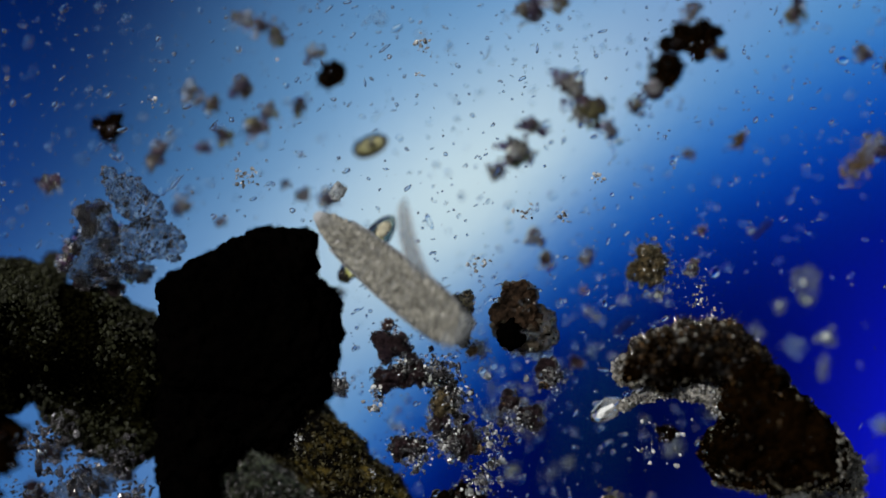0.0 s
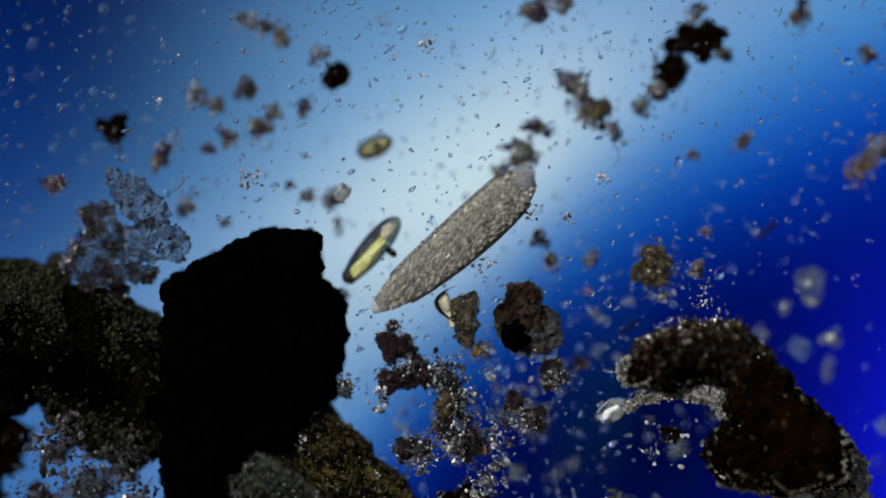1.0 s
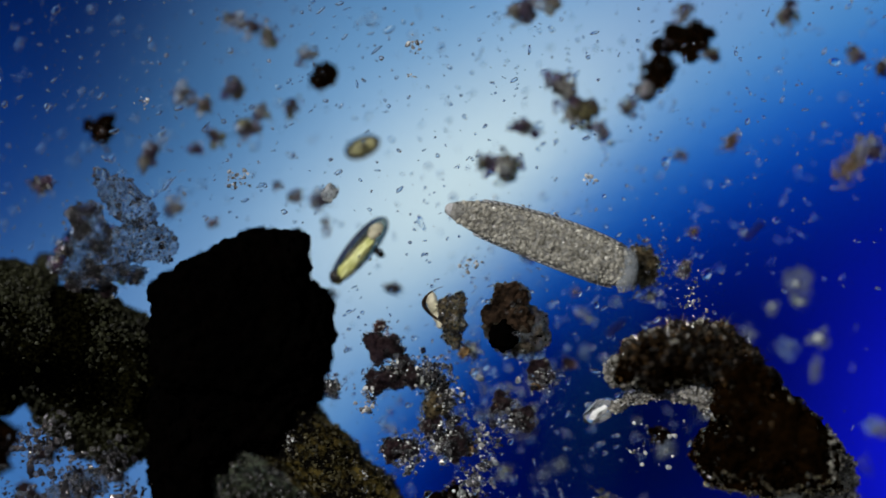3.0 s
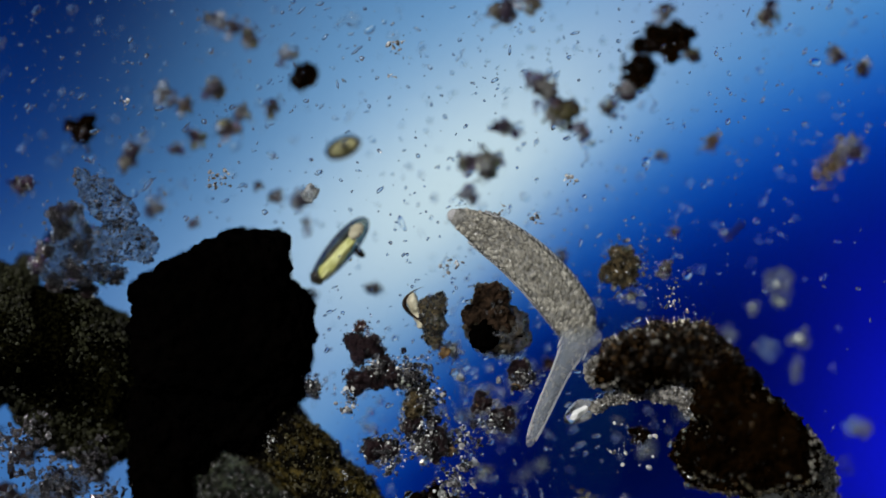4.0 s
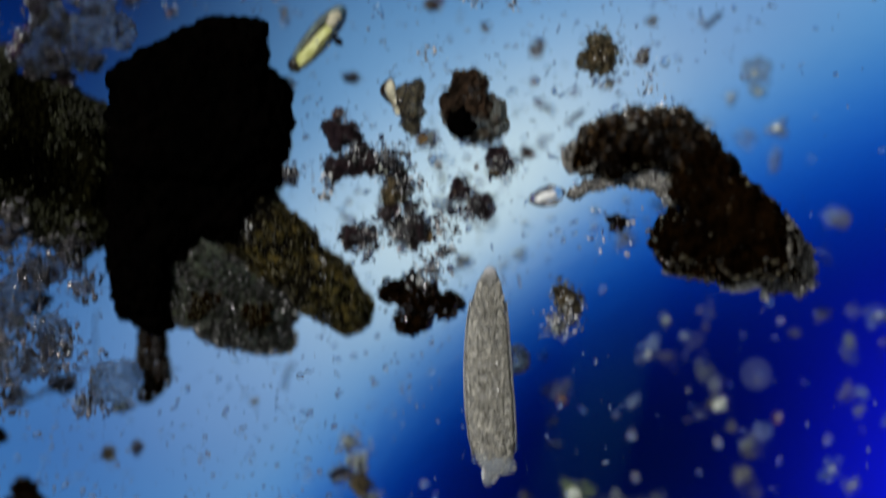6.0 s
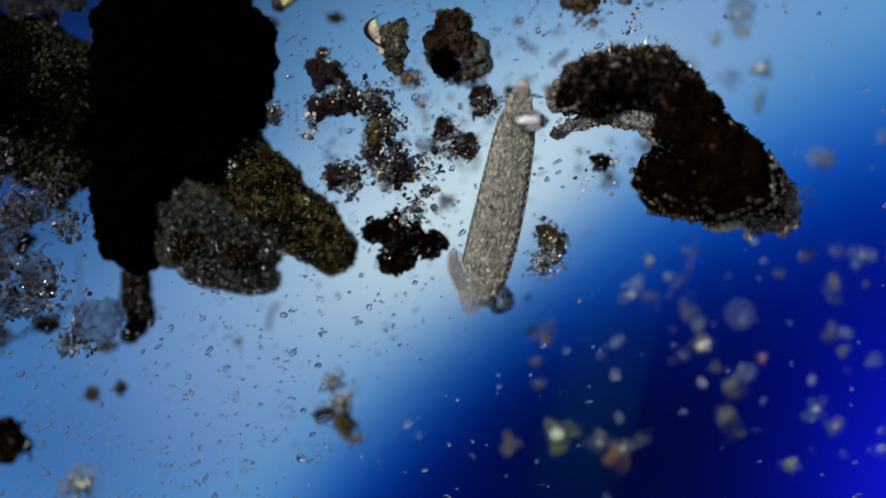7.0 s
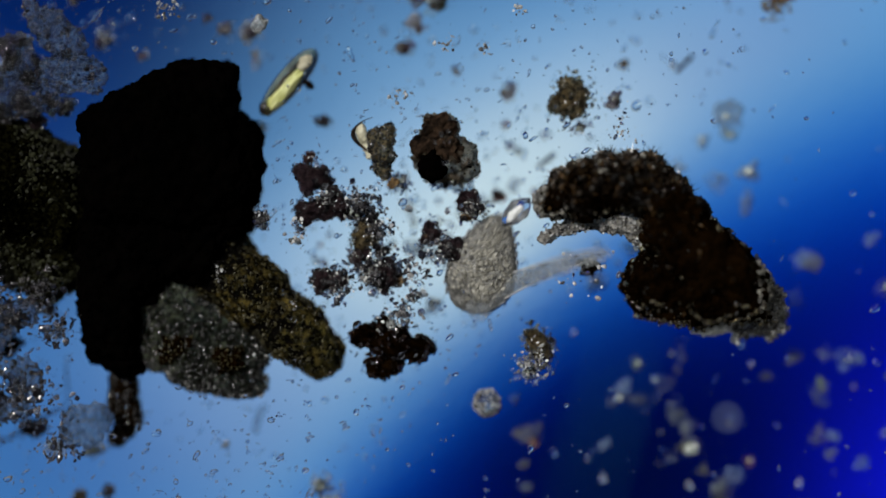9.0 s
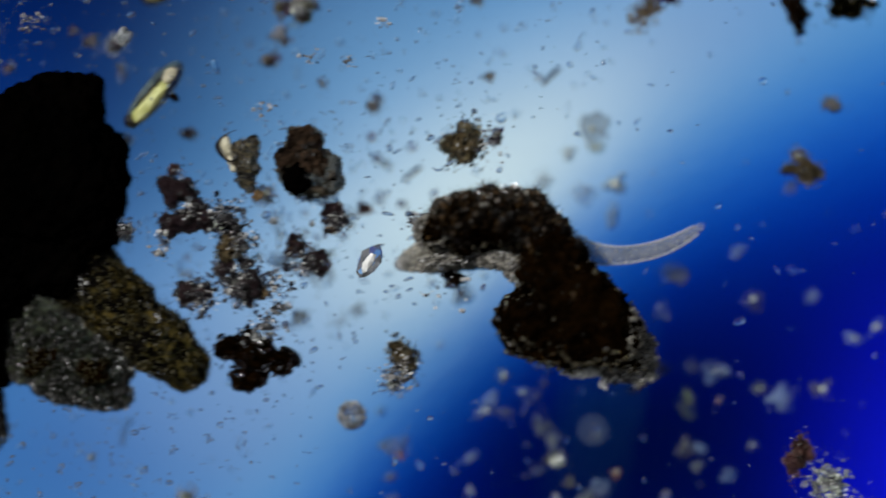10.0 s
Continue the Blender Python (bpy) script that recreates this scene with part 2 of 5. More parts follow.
def lump(lobes, voxel, seed, size, amount, material, name):
    """One solid from overlapping ellipsoid lobes (x, y, z, rx, ry, rz, turn) in map units about the thing's base, fused and roughened."""
    vs, fs, base = [], [], 0
    for x, y, z, rx, ry, rz, turn, *box in lobes:
        v, f = ICO[3]
        k = box[0] if box else 0.0
        p = v * (1 - k) + v / np.abs(v).max(1)[:, None] * k
        p = p * (rx, ry, rz)
        c, s = math.cos(radians(turn)), math.sin(radians(turn))
        p = np.stack([p[:, 0] * c - p[:, 1] * s + x, p[:, 0] * s + p[:, 1] * c - y, p[:, 2] + z], 1)
        vs.append(p), fs.append(f + base)
        base += len(p)
    me = mesh_of(name, np.concatenate(vs) * U, np.concatenate(fs), material)
    ob = new("form", me)
    m = ob.modifiers.new("fuse", "REMESH")
    m.mode, m.voxel_size = "VOXEL", voxel * U
    fused = bpy.data.meshes.new_from_object(ob.evaluated_get(bpy.context.evaluated_depsgraph_get()))
    bpy.data.objects.remove(ob)
    bpy.data.meshes.remove(me)
    fused.name = name
    o = Vector((seed * 3.17 % 91, seed * 7.31 % 83, seed * 1.93 % 77))
    low = min(v.co.z for v in fused.vertices)
    normals = [v.normal.copy() for v in fused.vertices]
    for v, n in zip(fused.vertices, normals):
        d = noise.fractal(v.co / (size * U) + o, 0.8, 2.2, 4) * amount * U
        v.co = v.co + n * d
        if v.co.z < low:
            v.co.z = low
    fused.materials.clear()
    fused.materials.append(material)
    fused.polygons.foreach_set("use_smooth", [True] * len(fused.polygons))
    fused.update()
    return fused


def grains_on(me, count, small, large, rng, material, name, keep=None, sink=0.3, rough=0.35, rim=1.0):
    """Many small angular grains scattered over a mesh, joined into one mesh."""
    n = len(me.polygons)
    centre, normal, area = np.empty(n * 3), np.empty(n * 3), np.empty(n)
    me.polygons.foreach_get("center", centre)
    me.polygons.foreach_get("normal", normal)
    me.polygons.foreach_get("area", area)
    centre, normal = centre.reshape(-1, 3), normal.reshape(-1, 3)
    weight = area * (normal[:, 2] > -0.35) * np.where(normal[:, 2] < 0.45, 1.0, rim)
    if keep is not None:
        weight = weight * keep(centre / U * (1, -1, 1))
    if weight.sum() <= 0:
        weight = area
    pick = rng.choice(n, count, p=weight / weight.sum())
    r = (small + (large - small) * rng.random(count) ** 2.2) * U
    return grain_mesh(centre[pick] + normal[pick] * (r * (1 - sink))[:, None], r, rng, material, name, rough)


def grain_mesh(places, radii, rng, material, name, rough=0.35, level=1, stretch=0.5, flat=1.0, long=0.0):
    """Grains of the given radii, joined. flat: height over width; long: how far they are drawn out along the slope of the current."""
    v, f = ICO[level]
    k = len(places)
    scale = 1 + (rng.random((k, 1, 3)) - 0.5) * 2 * stretch * 0.6
    scale[:, :, 2] *= flat
    jag = 1 + (rng.random((k, len(v), 1)) - 0.5) * 2 * rough
    a = rng.random(k) * 2 * np.pi
    if long:
        a = radians(38) + rng.normal(0, 0.5, k)
        scale[:, 0, 0] *= 1 + long * rng.random(k) ** 1.5
    p = v[None] * jag * scale
    c, s = np.cos(a)[:, None], np.sin(a)[:, None]
    p = np.stack([p[..., 0] * c - p[..., 1] * s, p[..., 0] * s + p[..., 1] * c, p[..., 2]], 2)
    p = p * np.asarray(radii)[:, None, None] + np.asarray(places)[:, None]
    faces = f[None] + (np.arange(k) * len(v))[:, None, None]
    return mesh_of(name, p.reshape(-1, 3), faces.reshape(-1, 3), material, level > 1)


def hairs_on(me, count, short, long, thick, rng, material, name, keep):
    """Fine straight bristles standing on the sides of a mesh, joined."""
    n = len(me.polygons)
    centre, normal, area = np.empty(n * 3), np.empty(n * 3), np.empty(n)
    me.polygons.foreach_get("center", centre)
    me.polygons.foreach_get("normal", normal)
    me.polygons.foreach_get("area", area)
    centre, normal = centre.reshape(-1, 3), normal.reshape(-1, 3)
    weight = area * (normal[:, 2] < 0.6) * (normal[:, 2] > -0.2) * keep(centre / U * (1, -1, 1))
    pick = rng.choice(n, count, p=weight / weight.sum())
    vs, fs = [], []
    for k in pick:
        d = Vector(normal[k] + rng.normal(0, 0.35, 3)).normalized()
        side = d.orthogonal().normalized() * thick * U
        up = d.cross(side)
        root, tip = Vector(centre[k]), Vector(centre[k]) + d * float(rng.uniform(short, long)) * U
        b = len(vs)
        vs += [root + side, root - side * 0.5 + up * 0.87, root - side * 0.5 - up * 0.87, tip]
        fs += [(b, b + 1, b + 3), (b + 1, b + 2, b + 3), (b + 2, b, b + 3)]
    return mesh_of(name, [v[:] for v in vs], fs, material, False)


def thing(name, label, category, x, y, z=0.0, turn=0.0, group="", kind=""):
    """The empty at the base of a thing in parts."""
    ob = new(name)
    ob.empty_display_size = 0.02
    ob.matrix_basis = Matrix.Translation(at(x, y, z)) @ pose(0, 0, 0, 0, 0, turn)
    return tagged(ob, label, category, group, kind)


# ---- the setting: lamp field under the glass slide ----
LAMP_Z = -1.2


def lamp_field():
    """A glowing plate for the lamp under the slide, its uneven light painted into the colour. It stays with the optics
    while the slide is pushed about.
    """
    unit = (HEIGHT - LAMP_Z) / HEIGHT * U
    bm = bmesh.new()
    bmesh.ops.create_cube(bm, size=1.0)
    bmesh.ops.scale(bm, vec=(1900 * unit, 1200 * unit, 0.02), verts=bm.verts)
    bmesh.ops.bevel(bm, geom=bm.edges[:], offset=0.006, segments=2, affect="EDGES")
    bmesh.ops.translate(bm, vec=(0, 0, -0.01), verts=bm.verts)
    me = bpy.data.meshes.new("lamp_field")
    bm.to_mesh(me)
    bm.free()
    ob = new("lamp_field", me)
    ob.location = (0, 0, LAMP_Z)
    tagged(ob, "glowing plate with painted blue and white lamp light under the slide", "microscope lamp")
    k = Nodes("painted_light_field")
    sep = k.add("ShaderNodeSeparateXYZ")
    k.put(sep.inputs[0], k.add("ShaderNodeTexCoord").outputs["Object"])
    x = k.math("DIVIDE", sep.outputs[0], unit)
    y = k.math("DIVIDE", sep.outputs[1], -unit)

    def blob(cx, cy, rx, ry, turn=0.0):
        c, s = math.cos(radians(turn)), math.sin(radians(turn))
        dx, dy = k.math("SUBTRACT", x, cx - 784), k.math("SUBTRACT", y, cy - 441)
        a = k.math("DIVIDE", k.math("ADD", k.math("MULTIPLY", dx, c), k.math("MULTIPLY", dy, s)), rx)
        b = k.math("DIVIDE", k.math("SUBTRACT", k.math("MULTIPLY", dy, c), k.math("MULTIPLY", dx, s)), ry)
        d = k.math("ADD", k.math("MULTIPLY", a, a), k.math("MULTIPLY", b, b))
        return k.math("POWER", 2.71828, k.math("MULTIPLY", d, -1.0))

    def ease(cx, cy, nx, ny, wide, curve=0.0):
        """0 to 1 across a line through (cx, cy) with normal (nx, ny); curve bends the line."""
        dx, dy = k.math("SUBTRACT", x, cx - 784), k.math("SUBTRACT", y, cy - 441)
        v = k.math("ADD", k.math("MULTIPLY", dx, nx), k.math("MULTIPLY", dy, ny))
        if curve:
            u = k.math("SUBTRACT", k.math("MULTIPLY", dx, ny), k.math("MULTIPLY", dy, nx))
            v = k.math("ADD", v, k.math("MULTIPLY", k.math("MULTIPLY", u, u), curve))
        return k.steps(v, -wide, wide)

    # bright pool, dark corners and streak of the lamp light, painted as emission colour
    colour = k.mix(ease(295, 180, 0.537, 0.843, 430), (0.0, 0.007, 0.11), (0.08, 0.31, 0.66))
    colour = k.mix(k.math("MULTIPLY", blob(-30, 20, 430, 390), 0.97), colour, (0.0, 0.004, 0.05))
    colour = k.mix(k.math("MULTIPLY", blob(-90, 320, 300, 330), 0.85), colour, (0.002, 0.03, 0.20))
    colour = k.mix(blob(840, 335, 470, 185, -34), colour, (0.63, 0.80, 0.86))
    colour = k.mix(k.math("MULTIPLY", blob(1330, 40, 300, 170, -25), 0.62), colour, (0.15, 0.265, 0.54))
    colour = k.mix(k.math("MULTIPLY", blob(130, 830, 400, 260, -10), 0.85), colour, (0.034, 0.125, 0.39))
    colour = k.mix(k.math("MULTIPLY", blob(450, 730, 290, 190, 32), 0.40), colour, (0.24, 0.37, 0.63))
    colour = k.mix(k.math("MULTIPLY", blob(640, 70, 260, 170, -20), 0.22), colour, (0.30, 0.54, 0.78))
    # across the painted edge of the blue light, which is slightly bowed and softer towards the upper side
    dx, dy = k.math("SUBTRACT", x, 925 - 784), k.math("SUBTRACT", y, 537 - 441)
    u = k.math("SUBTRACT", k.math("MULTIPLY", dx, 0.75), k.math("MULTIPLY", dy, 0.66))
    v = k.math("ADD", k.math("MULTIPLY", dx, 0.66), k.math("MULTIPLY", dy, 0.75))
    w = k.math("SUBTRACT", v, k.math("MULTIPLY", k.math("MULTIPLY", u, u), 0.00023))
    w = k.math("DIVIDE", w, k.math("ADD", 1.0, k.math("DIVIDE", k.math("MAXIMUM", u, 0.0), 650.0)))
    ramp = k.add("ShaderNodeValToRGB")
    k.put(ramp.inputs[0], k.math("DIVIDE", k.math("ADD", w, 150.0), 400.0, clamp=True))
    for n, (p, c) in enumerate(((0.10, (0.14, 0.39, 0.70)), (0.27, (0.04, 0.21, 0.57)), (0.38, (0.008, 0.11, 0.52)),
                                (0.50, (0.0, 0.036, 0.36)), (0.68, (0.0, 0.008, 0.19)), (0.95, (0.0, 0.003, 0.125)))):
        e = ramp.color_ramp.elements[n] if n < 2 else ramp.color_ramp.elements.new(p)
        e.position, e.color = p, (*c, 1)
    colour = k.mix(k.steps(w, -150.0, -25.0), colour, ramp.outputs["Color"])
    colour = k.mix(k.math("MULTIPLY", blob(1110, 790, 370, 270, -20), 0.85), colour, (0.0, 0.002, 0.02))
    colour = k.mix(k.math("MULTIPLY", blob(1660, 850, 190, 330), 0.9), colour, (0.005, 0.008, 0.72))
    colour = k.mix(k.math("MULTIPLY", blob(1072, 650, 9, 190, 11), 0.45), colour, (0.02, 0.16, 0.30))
    # faint diagonal unevenness painted into the glow
    turn = k.add("ShaderNodeMapping")
    k.put(turn.inputs["Vector"], k.add("ShaderNodeTexCoord").outputs["Object"])
    turn.inputs["Rotation"].default_value, turn.inputs["Scale"].default_value = (0, 0, radians(-32)), (3.0, 10.0, 1.0)
    uneven = k.math("ADD", 0.79, k.math("MULTIPLY", k.noise(turn.outputs["Vector"], 1.6, 3.0), 0.28))
    uneven = k.math("ADD", uneven, k.math("MULTIPLY", k.math("SUBTRACT", k.noise(turn.outputs["Vector"], 7.0, 3.0), 0.5), 0.22))
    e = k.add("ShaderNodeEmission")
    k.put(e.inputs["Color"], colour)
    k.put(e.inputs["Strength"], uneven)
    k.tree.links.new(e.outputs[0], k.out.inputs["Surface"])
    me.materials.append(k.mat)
    return ob


def glass_slide():
    bm = bmesh.new()
    bmesh.ops.create_cube(bm, size=1.0)
    bmesh.ops.scale(bm, vec=(4.4, 3.6, 0.3), verts=bm.verts)
    bmesh.ops.bevel(bm, geom=bm.edges[:], offset=0.02, segments=2, affect="EDGES")
    bmesh.ops.translate(bm, vec=(0.3, -0.4, SLIDE_Z - 0.15), verts=bm.verts)
    me = bpy.data.meshes.new("glass_slide")
    bm.to_mesh(me)
    bm.free()
    k = Nodes("slide_glass")
    b = k.add("ShaderNodeBsdfPrincipled")
    k.put(b.inputs["Base Color"], (1, 1, 1))
    k.put(b.inputs["Roughness"], 0.0)
    k.put(b.inputs["Transmission Weight"], 1.0)
    k.put(b.inputs["IOR"], 1.06)
    # the wet surface is faintly dimpled
    dimple = k.add("ShaderNodeBump")
    k.put(dimple.inputs["Strength"], 0.35)
    k.put(dimple.inputs["Distance"], 0.006)
    k.put(dimple.inputs["Height"], k.noise(k.add("ShaderNodeTexCoord").outputs["Object"], 38.0, 3.0, 0.5))
    k.put(b.inputs["Normal"], dimple.outputs["Normal"])
    k.tree.links.new(b.outputs["BSDF"], k.out.inputs["Surface"])
    me.materials.append(k.mat)
    ob = new("glass_slide", me)
    ob.visible_shadow = False
    tagged(ob, "clear glass microscope slide under the water drop", "glass slide", kind="structure")


LAMP = lamp_field()
glass_slide()


# ---- the large things ----
def deepened(lobes, by=1.4):
    """The same lobes, taller, for things that stand on the slide and reach up to the sharp layer."""
    return [(x, y, z * by, rx, ry, rz * by, *rest) for x, y, z, rx, ry, rz, *rest in lobes]


def dark_block():
    """The opaque mineral grain: lobes fused into an angular block with a foot."""
    rng = np.random.default_rng(11)
    base = thing("mineral_grain", "opaque angular mineral grain on the slide, coloured black as a backlit silhouette", "mineral grain", 440, 590, SLIDE_Z)
    lobes = [(-11, -5, 70, 143, 112, 68, 0, 0.75), (58, -133, 66, 66, 50, 60, -3, 0.7), (-55, -85, 66, 98, 55, 62, 28, 0.8), (106, 2, 66, 60, 100, 62, -4, 0.15), (100, 60, 60, 48, 70, 56, 10, 0.4),
             (0, 110, 60, 112, 78, 56, -30, 0.5), (-105, 205, 52, 56, 150, 50, 3, 0.5), (-85, 315, 45, 38, 62, 44, 12, 0.2), (-62, 180, 50, 66, 68, 48, -20, 0.3)]
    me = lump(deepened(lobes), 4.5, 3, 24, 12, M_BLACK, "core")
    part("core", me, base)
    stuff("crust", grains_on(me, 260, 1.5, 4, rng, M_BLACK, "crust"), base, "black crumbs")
    return base


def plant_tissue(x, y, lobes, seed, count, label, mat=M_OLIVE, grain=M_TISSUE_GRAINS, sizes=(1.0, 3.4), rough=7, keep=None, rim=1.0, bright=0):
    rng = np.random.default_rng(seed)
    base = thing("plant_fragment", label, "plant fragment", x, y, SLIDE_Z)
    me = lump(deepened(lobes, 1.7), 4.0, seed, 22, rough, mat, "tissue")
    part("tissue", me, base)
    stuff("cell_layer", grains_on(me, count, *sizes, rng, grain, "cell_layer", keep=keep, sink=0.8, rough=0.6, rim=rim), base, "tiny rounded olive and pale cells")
    if bright:
        stuff("bright_cell_layer", grains_on(me, bright, 1.2, 3.4, rng, M_GRAINS if keep else M_RIM, "bright_cell_layer", keep=(lambda c: keep(c) ** 2) if keep else None, sink=0.4, rim=1.0 if keep else 0.12), base, "pale angular cells")
    return base


def right_clump():
    """The dark humus clump: two lobes with a furred top, grey arm and a clear ragged tip; it bridges over the slide."""
    rng = np.random.default_rng(21)
    base = thing("humus_clump", "dark brown furry humus clump with pale ragged fringe", "humus clump", 1300, 716)
    lobes = [(-95, -88, 112, 95, 50, 46, 8, 0.2), (-75, -110, 112, 60, 36, 40, 0), (-20, -92, 112, 55, 44, 44, -35), (-170, -66, 112, 36, 26, 32, 10, 0.3), (25, -45, 108, 75, 46, 48, -40),
             (80, 35, 88, 138, 60, 76, -42, 0.3), (8, 85, 52, 72, 58, 104, -15), (66, 106, 50, 96, 42, 102, -5), (148, 95, 66, 68, 36, 56, -42)]
    me = lump(lobes, 4.0, 8, 36, 15, M_HUMUS, "core")
    part("core", me, base)
    stuff("fur", grains_on(me, 4200, 1.2, 4.4, rng, M_HUMUS_GRAINS, "fur", keep=lambda c: 1 / (1 + np.exp((c[:, 1] + 75 + 22 * np.sin(c[:, 0] / 19)) / 9)) + 0.02, rim=0.22), base, "brown granular fur")
    stuff("rim_crust", grains_on(me, 1500, 1.2, 4.6, rng, CRUMBS[M_BROWN], "rim_crust", keep=lambda c: ((c[:, 1] < -95) | (c[:, 0] < -130) | ((c[:, 1] > 100) & (c[:, 0] > -40))) * 1.0 + 0.12, rim=0.01, sink=-0.3), base, "pale rim grains")
    stuff("pale_fringe", grains_on(me, 900, 1.2, 4.4, rng, M_FRINGE, "pale_fringe", keep=lambda c: ((c[:, 1] < -112) | (c[:, 0] < -160) | (c[:, 0] > 165)) * 1.0, rim=0.01, sink=-0.5), base, "pale frosty grains along the edge")
    stuff("hair", hairs_on(me, 220, 8, 24, 0.8, rng, CRUMBS[M_BROWN], "hair", keep=lambda c: ((c[:, 1] < -95) & (c[:, 0] > -140) & (c[:, 0] < 10)) * 1.0), base, "fine brown glassy bristles")
    stuff("dark_hair", hairs_on(me, 1000, 6, 24, 1.1, rng, CRUMBS[M_HUMUS], "dark_hair", keep=lambda c: (c[:, 1] < -80) * 1.0), base, "dark brown bristles")
    tip = lump([(182, 112, 52, 36, 40, 46, 20), (200, 146, 30, 24, 30, 26, 0), (160, 150, 36, 34, 20, 32, 0)], 3, 31, 10, 10, M_FRINGE, "tip")
    part("tip", tip, base, "pale ragged translucent tip")
    stuff("tip_crust", grains_on(tip, 800, 1.4, 5.2, rng, M_RIM, "tip_crust"), base, "pale glassy grains")
    arm = lump([(-140, -24, 84, 62, 13, 12, 16), (-80, -30, 92, 56, 22, 16, -6), (-30, -10, 92, 40, 24, 16, -30), (-195, 0, 80, 18, 9, 10, 20), (-205, -62, 100, 14, 26, 16, 10)], 3.5, 33, 10, 8, M_FRINGE, "arm")
    part("arm", arm, base, "grey-brown translucent arm")
    stuff("arm_crust", grains_on(arm, 760, 1.0, 3.6, rng, M_RIM, "arm_crust"), base, "pale glassy grains")
    low = lump([(95, 158, 40, 36, 12, 18, 12), (125, 152, 40, 22, 12, 16, 20), (138, 170, 36, 8, 18, 10, 0)], 3, 34, 9, 7, M_WHITE, "fringe")
    part("fringe", low, base, "white bottom fringe")
    return base


def thin_parts(c):
    """Paler cells paint the lamp light through thin tissue: the upper corner, the side by the black grain and the lower
    edge.
    """
    x, y = c[:, 0], c[:, 1]
    def soft(v, wide):
        return 1 / (1 + np.exp(np.clip(v / wide, -30, 30)))

    wave = 14 * np.sin(x / 17) + 10 * np.sin(y / 13 + x / 29)
    upper = soft(x + 4 + wave, 5) * (soft(y + 45 + wave, 8) + 0.15 * soft(y - 5 + wave, 12))
    side = soft(82 + wave - x, 6) * (0.4 * soft(y - 12 + wave, 12) + 0.08 * soft(y - 60, 20))
    v = y - (165 + 0.4 * x)
    lower = 0.5 * np.exp(-(v / 42) ** 2) * soft(-40 - x, 10)
    return np.clip(upper + side + lower, 0.003, 1.0)


dark_block()
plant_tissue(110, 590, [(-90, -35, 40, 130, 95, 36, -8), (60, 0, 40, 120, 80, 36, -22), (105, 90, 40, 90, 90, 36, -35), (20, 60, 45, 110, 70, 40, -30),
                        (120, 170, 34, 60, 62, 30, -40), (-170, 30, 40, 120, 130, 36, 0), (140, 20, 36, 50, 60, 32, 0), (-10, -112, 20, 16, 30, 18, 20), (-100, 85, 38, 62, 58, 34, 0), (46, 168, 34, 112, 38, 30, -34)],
             41, 5600, "granular olive plant tissue, coloured near black as if backlit, beside a black grain", sizes=(2.0, 5.2), keep=thin_parts)
plant_tissue(614, 834, [(-90, -75, 40, 80, 70, 36, -40), (-30, -25, 45, 92, 64, 40, -45), (40, 40, 45, 88, 58, 40, -42), (90, 85, 40, 46, 44, 36, -50)],
             42, 1500, "olive-brown tongue of plant tissue with granular cells", M_TONGUE, M_TONGUE_GRAINS, (1.4, 4.2))
CELL_SHEET = plant_tissue(490, 925, [(-70, -25, 40, 42, 52, 24, 0), (0, 10, 40, 72, 50, 24, -15), (64, 40, 38, 58, 34, 22, -10), (40, -30, 38, 70, 50, 22, 0), (-10, -70, 38, 60, 40, 22, 0), (-45, -108, 38, 78, 46, 22, -20), (-92, -84, 38, 32, 28, 22, 0), (92, -2, 36, 34, 34, 22, 0)],
             43, 4500, "thin grey-olive sheet of plant cells", M_SHEET, M_GRAINS, (1.0, 3.4), rim=0.6, bright=650)
for x, y, turn, seed in ((-44, -12, 20, 46), (50, 6, -20, 47)):
    patch = lump([(x, y, 96, 30, 20, 16, turn, 0.2), (x - 16, y + 6, 94, 16, 14, 14, 0), (x + 14, y - 8, 94, 18, 12, 14, 30)], 2.5, seed, 9, 11, M_HUMUS, "dark_patch")
    part("dark_patch", patch, CELL_SHEET, "dark brown patch")
    stuff("patch_grains", grains_on(patch, 200, 0.9, 2.4, np.random.default_rng(seed), M_TONGUE_GRAINS, "patch_grains"), CELL_SHEET, "olive-brown grains")
plant_tissue(355, 1015, [(0, -30, 26, 26, 45, 22, -15), (10, 15, 24, 24, 40, 20, 5), (-5, 48, 18, 20, 20, 16, 0)], 44, 700, "brown hanging shred of tissue", M_HUMUS, M_GRAINS)
HUMUS = right_clump()


# ---- smaller debris ----
def beads(rng, count, size, wide, deep, tall, small, large, material, name, spread=0.45, core=0.0):
    """Glassy bits heaped into one clump, larger and higher in the middle, thinning out to the sides."""
    away = rng.normal(0, spread, (count, 2)) * size * (wide, deep)
    far = np.hypot(away[:, 0] / wide, away[:, 1] / deep) / size
    r = (small + (large - small) * rng.random(count) ** 1.6) * np.clip(1.3 - 0.7 * far, 0.4, 1.1)
    high = r * 0.55 + (core + rng.random(count) * 0.8) * size * tall * np.clip(1.1 - far * 1.2, 0, 1)
    return grain_mesh(np.stack([away[:, 0], away[:, 1], high], 1) * U, r * U, rng, material, name, 0.22, 2, 1.0, 0.75)


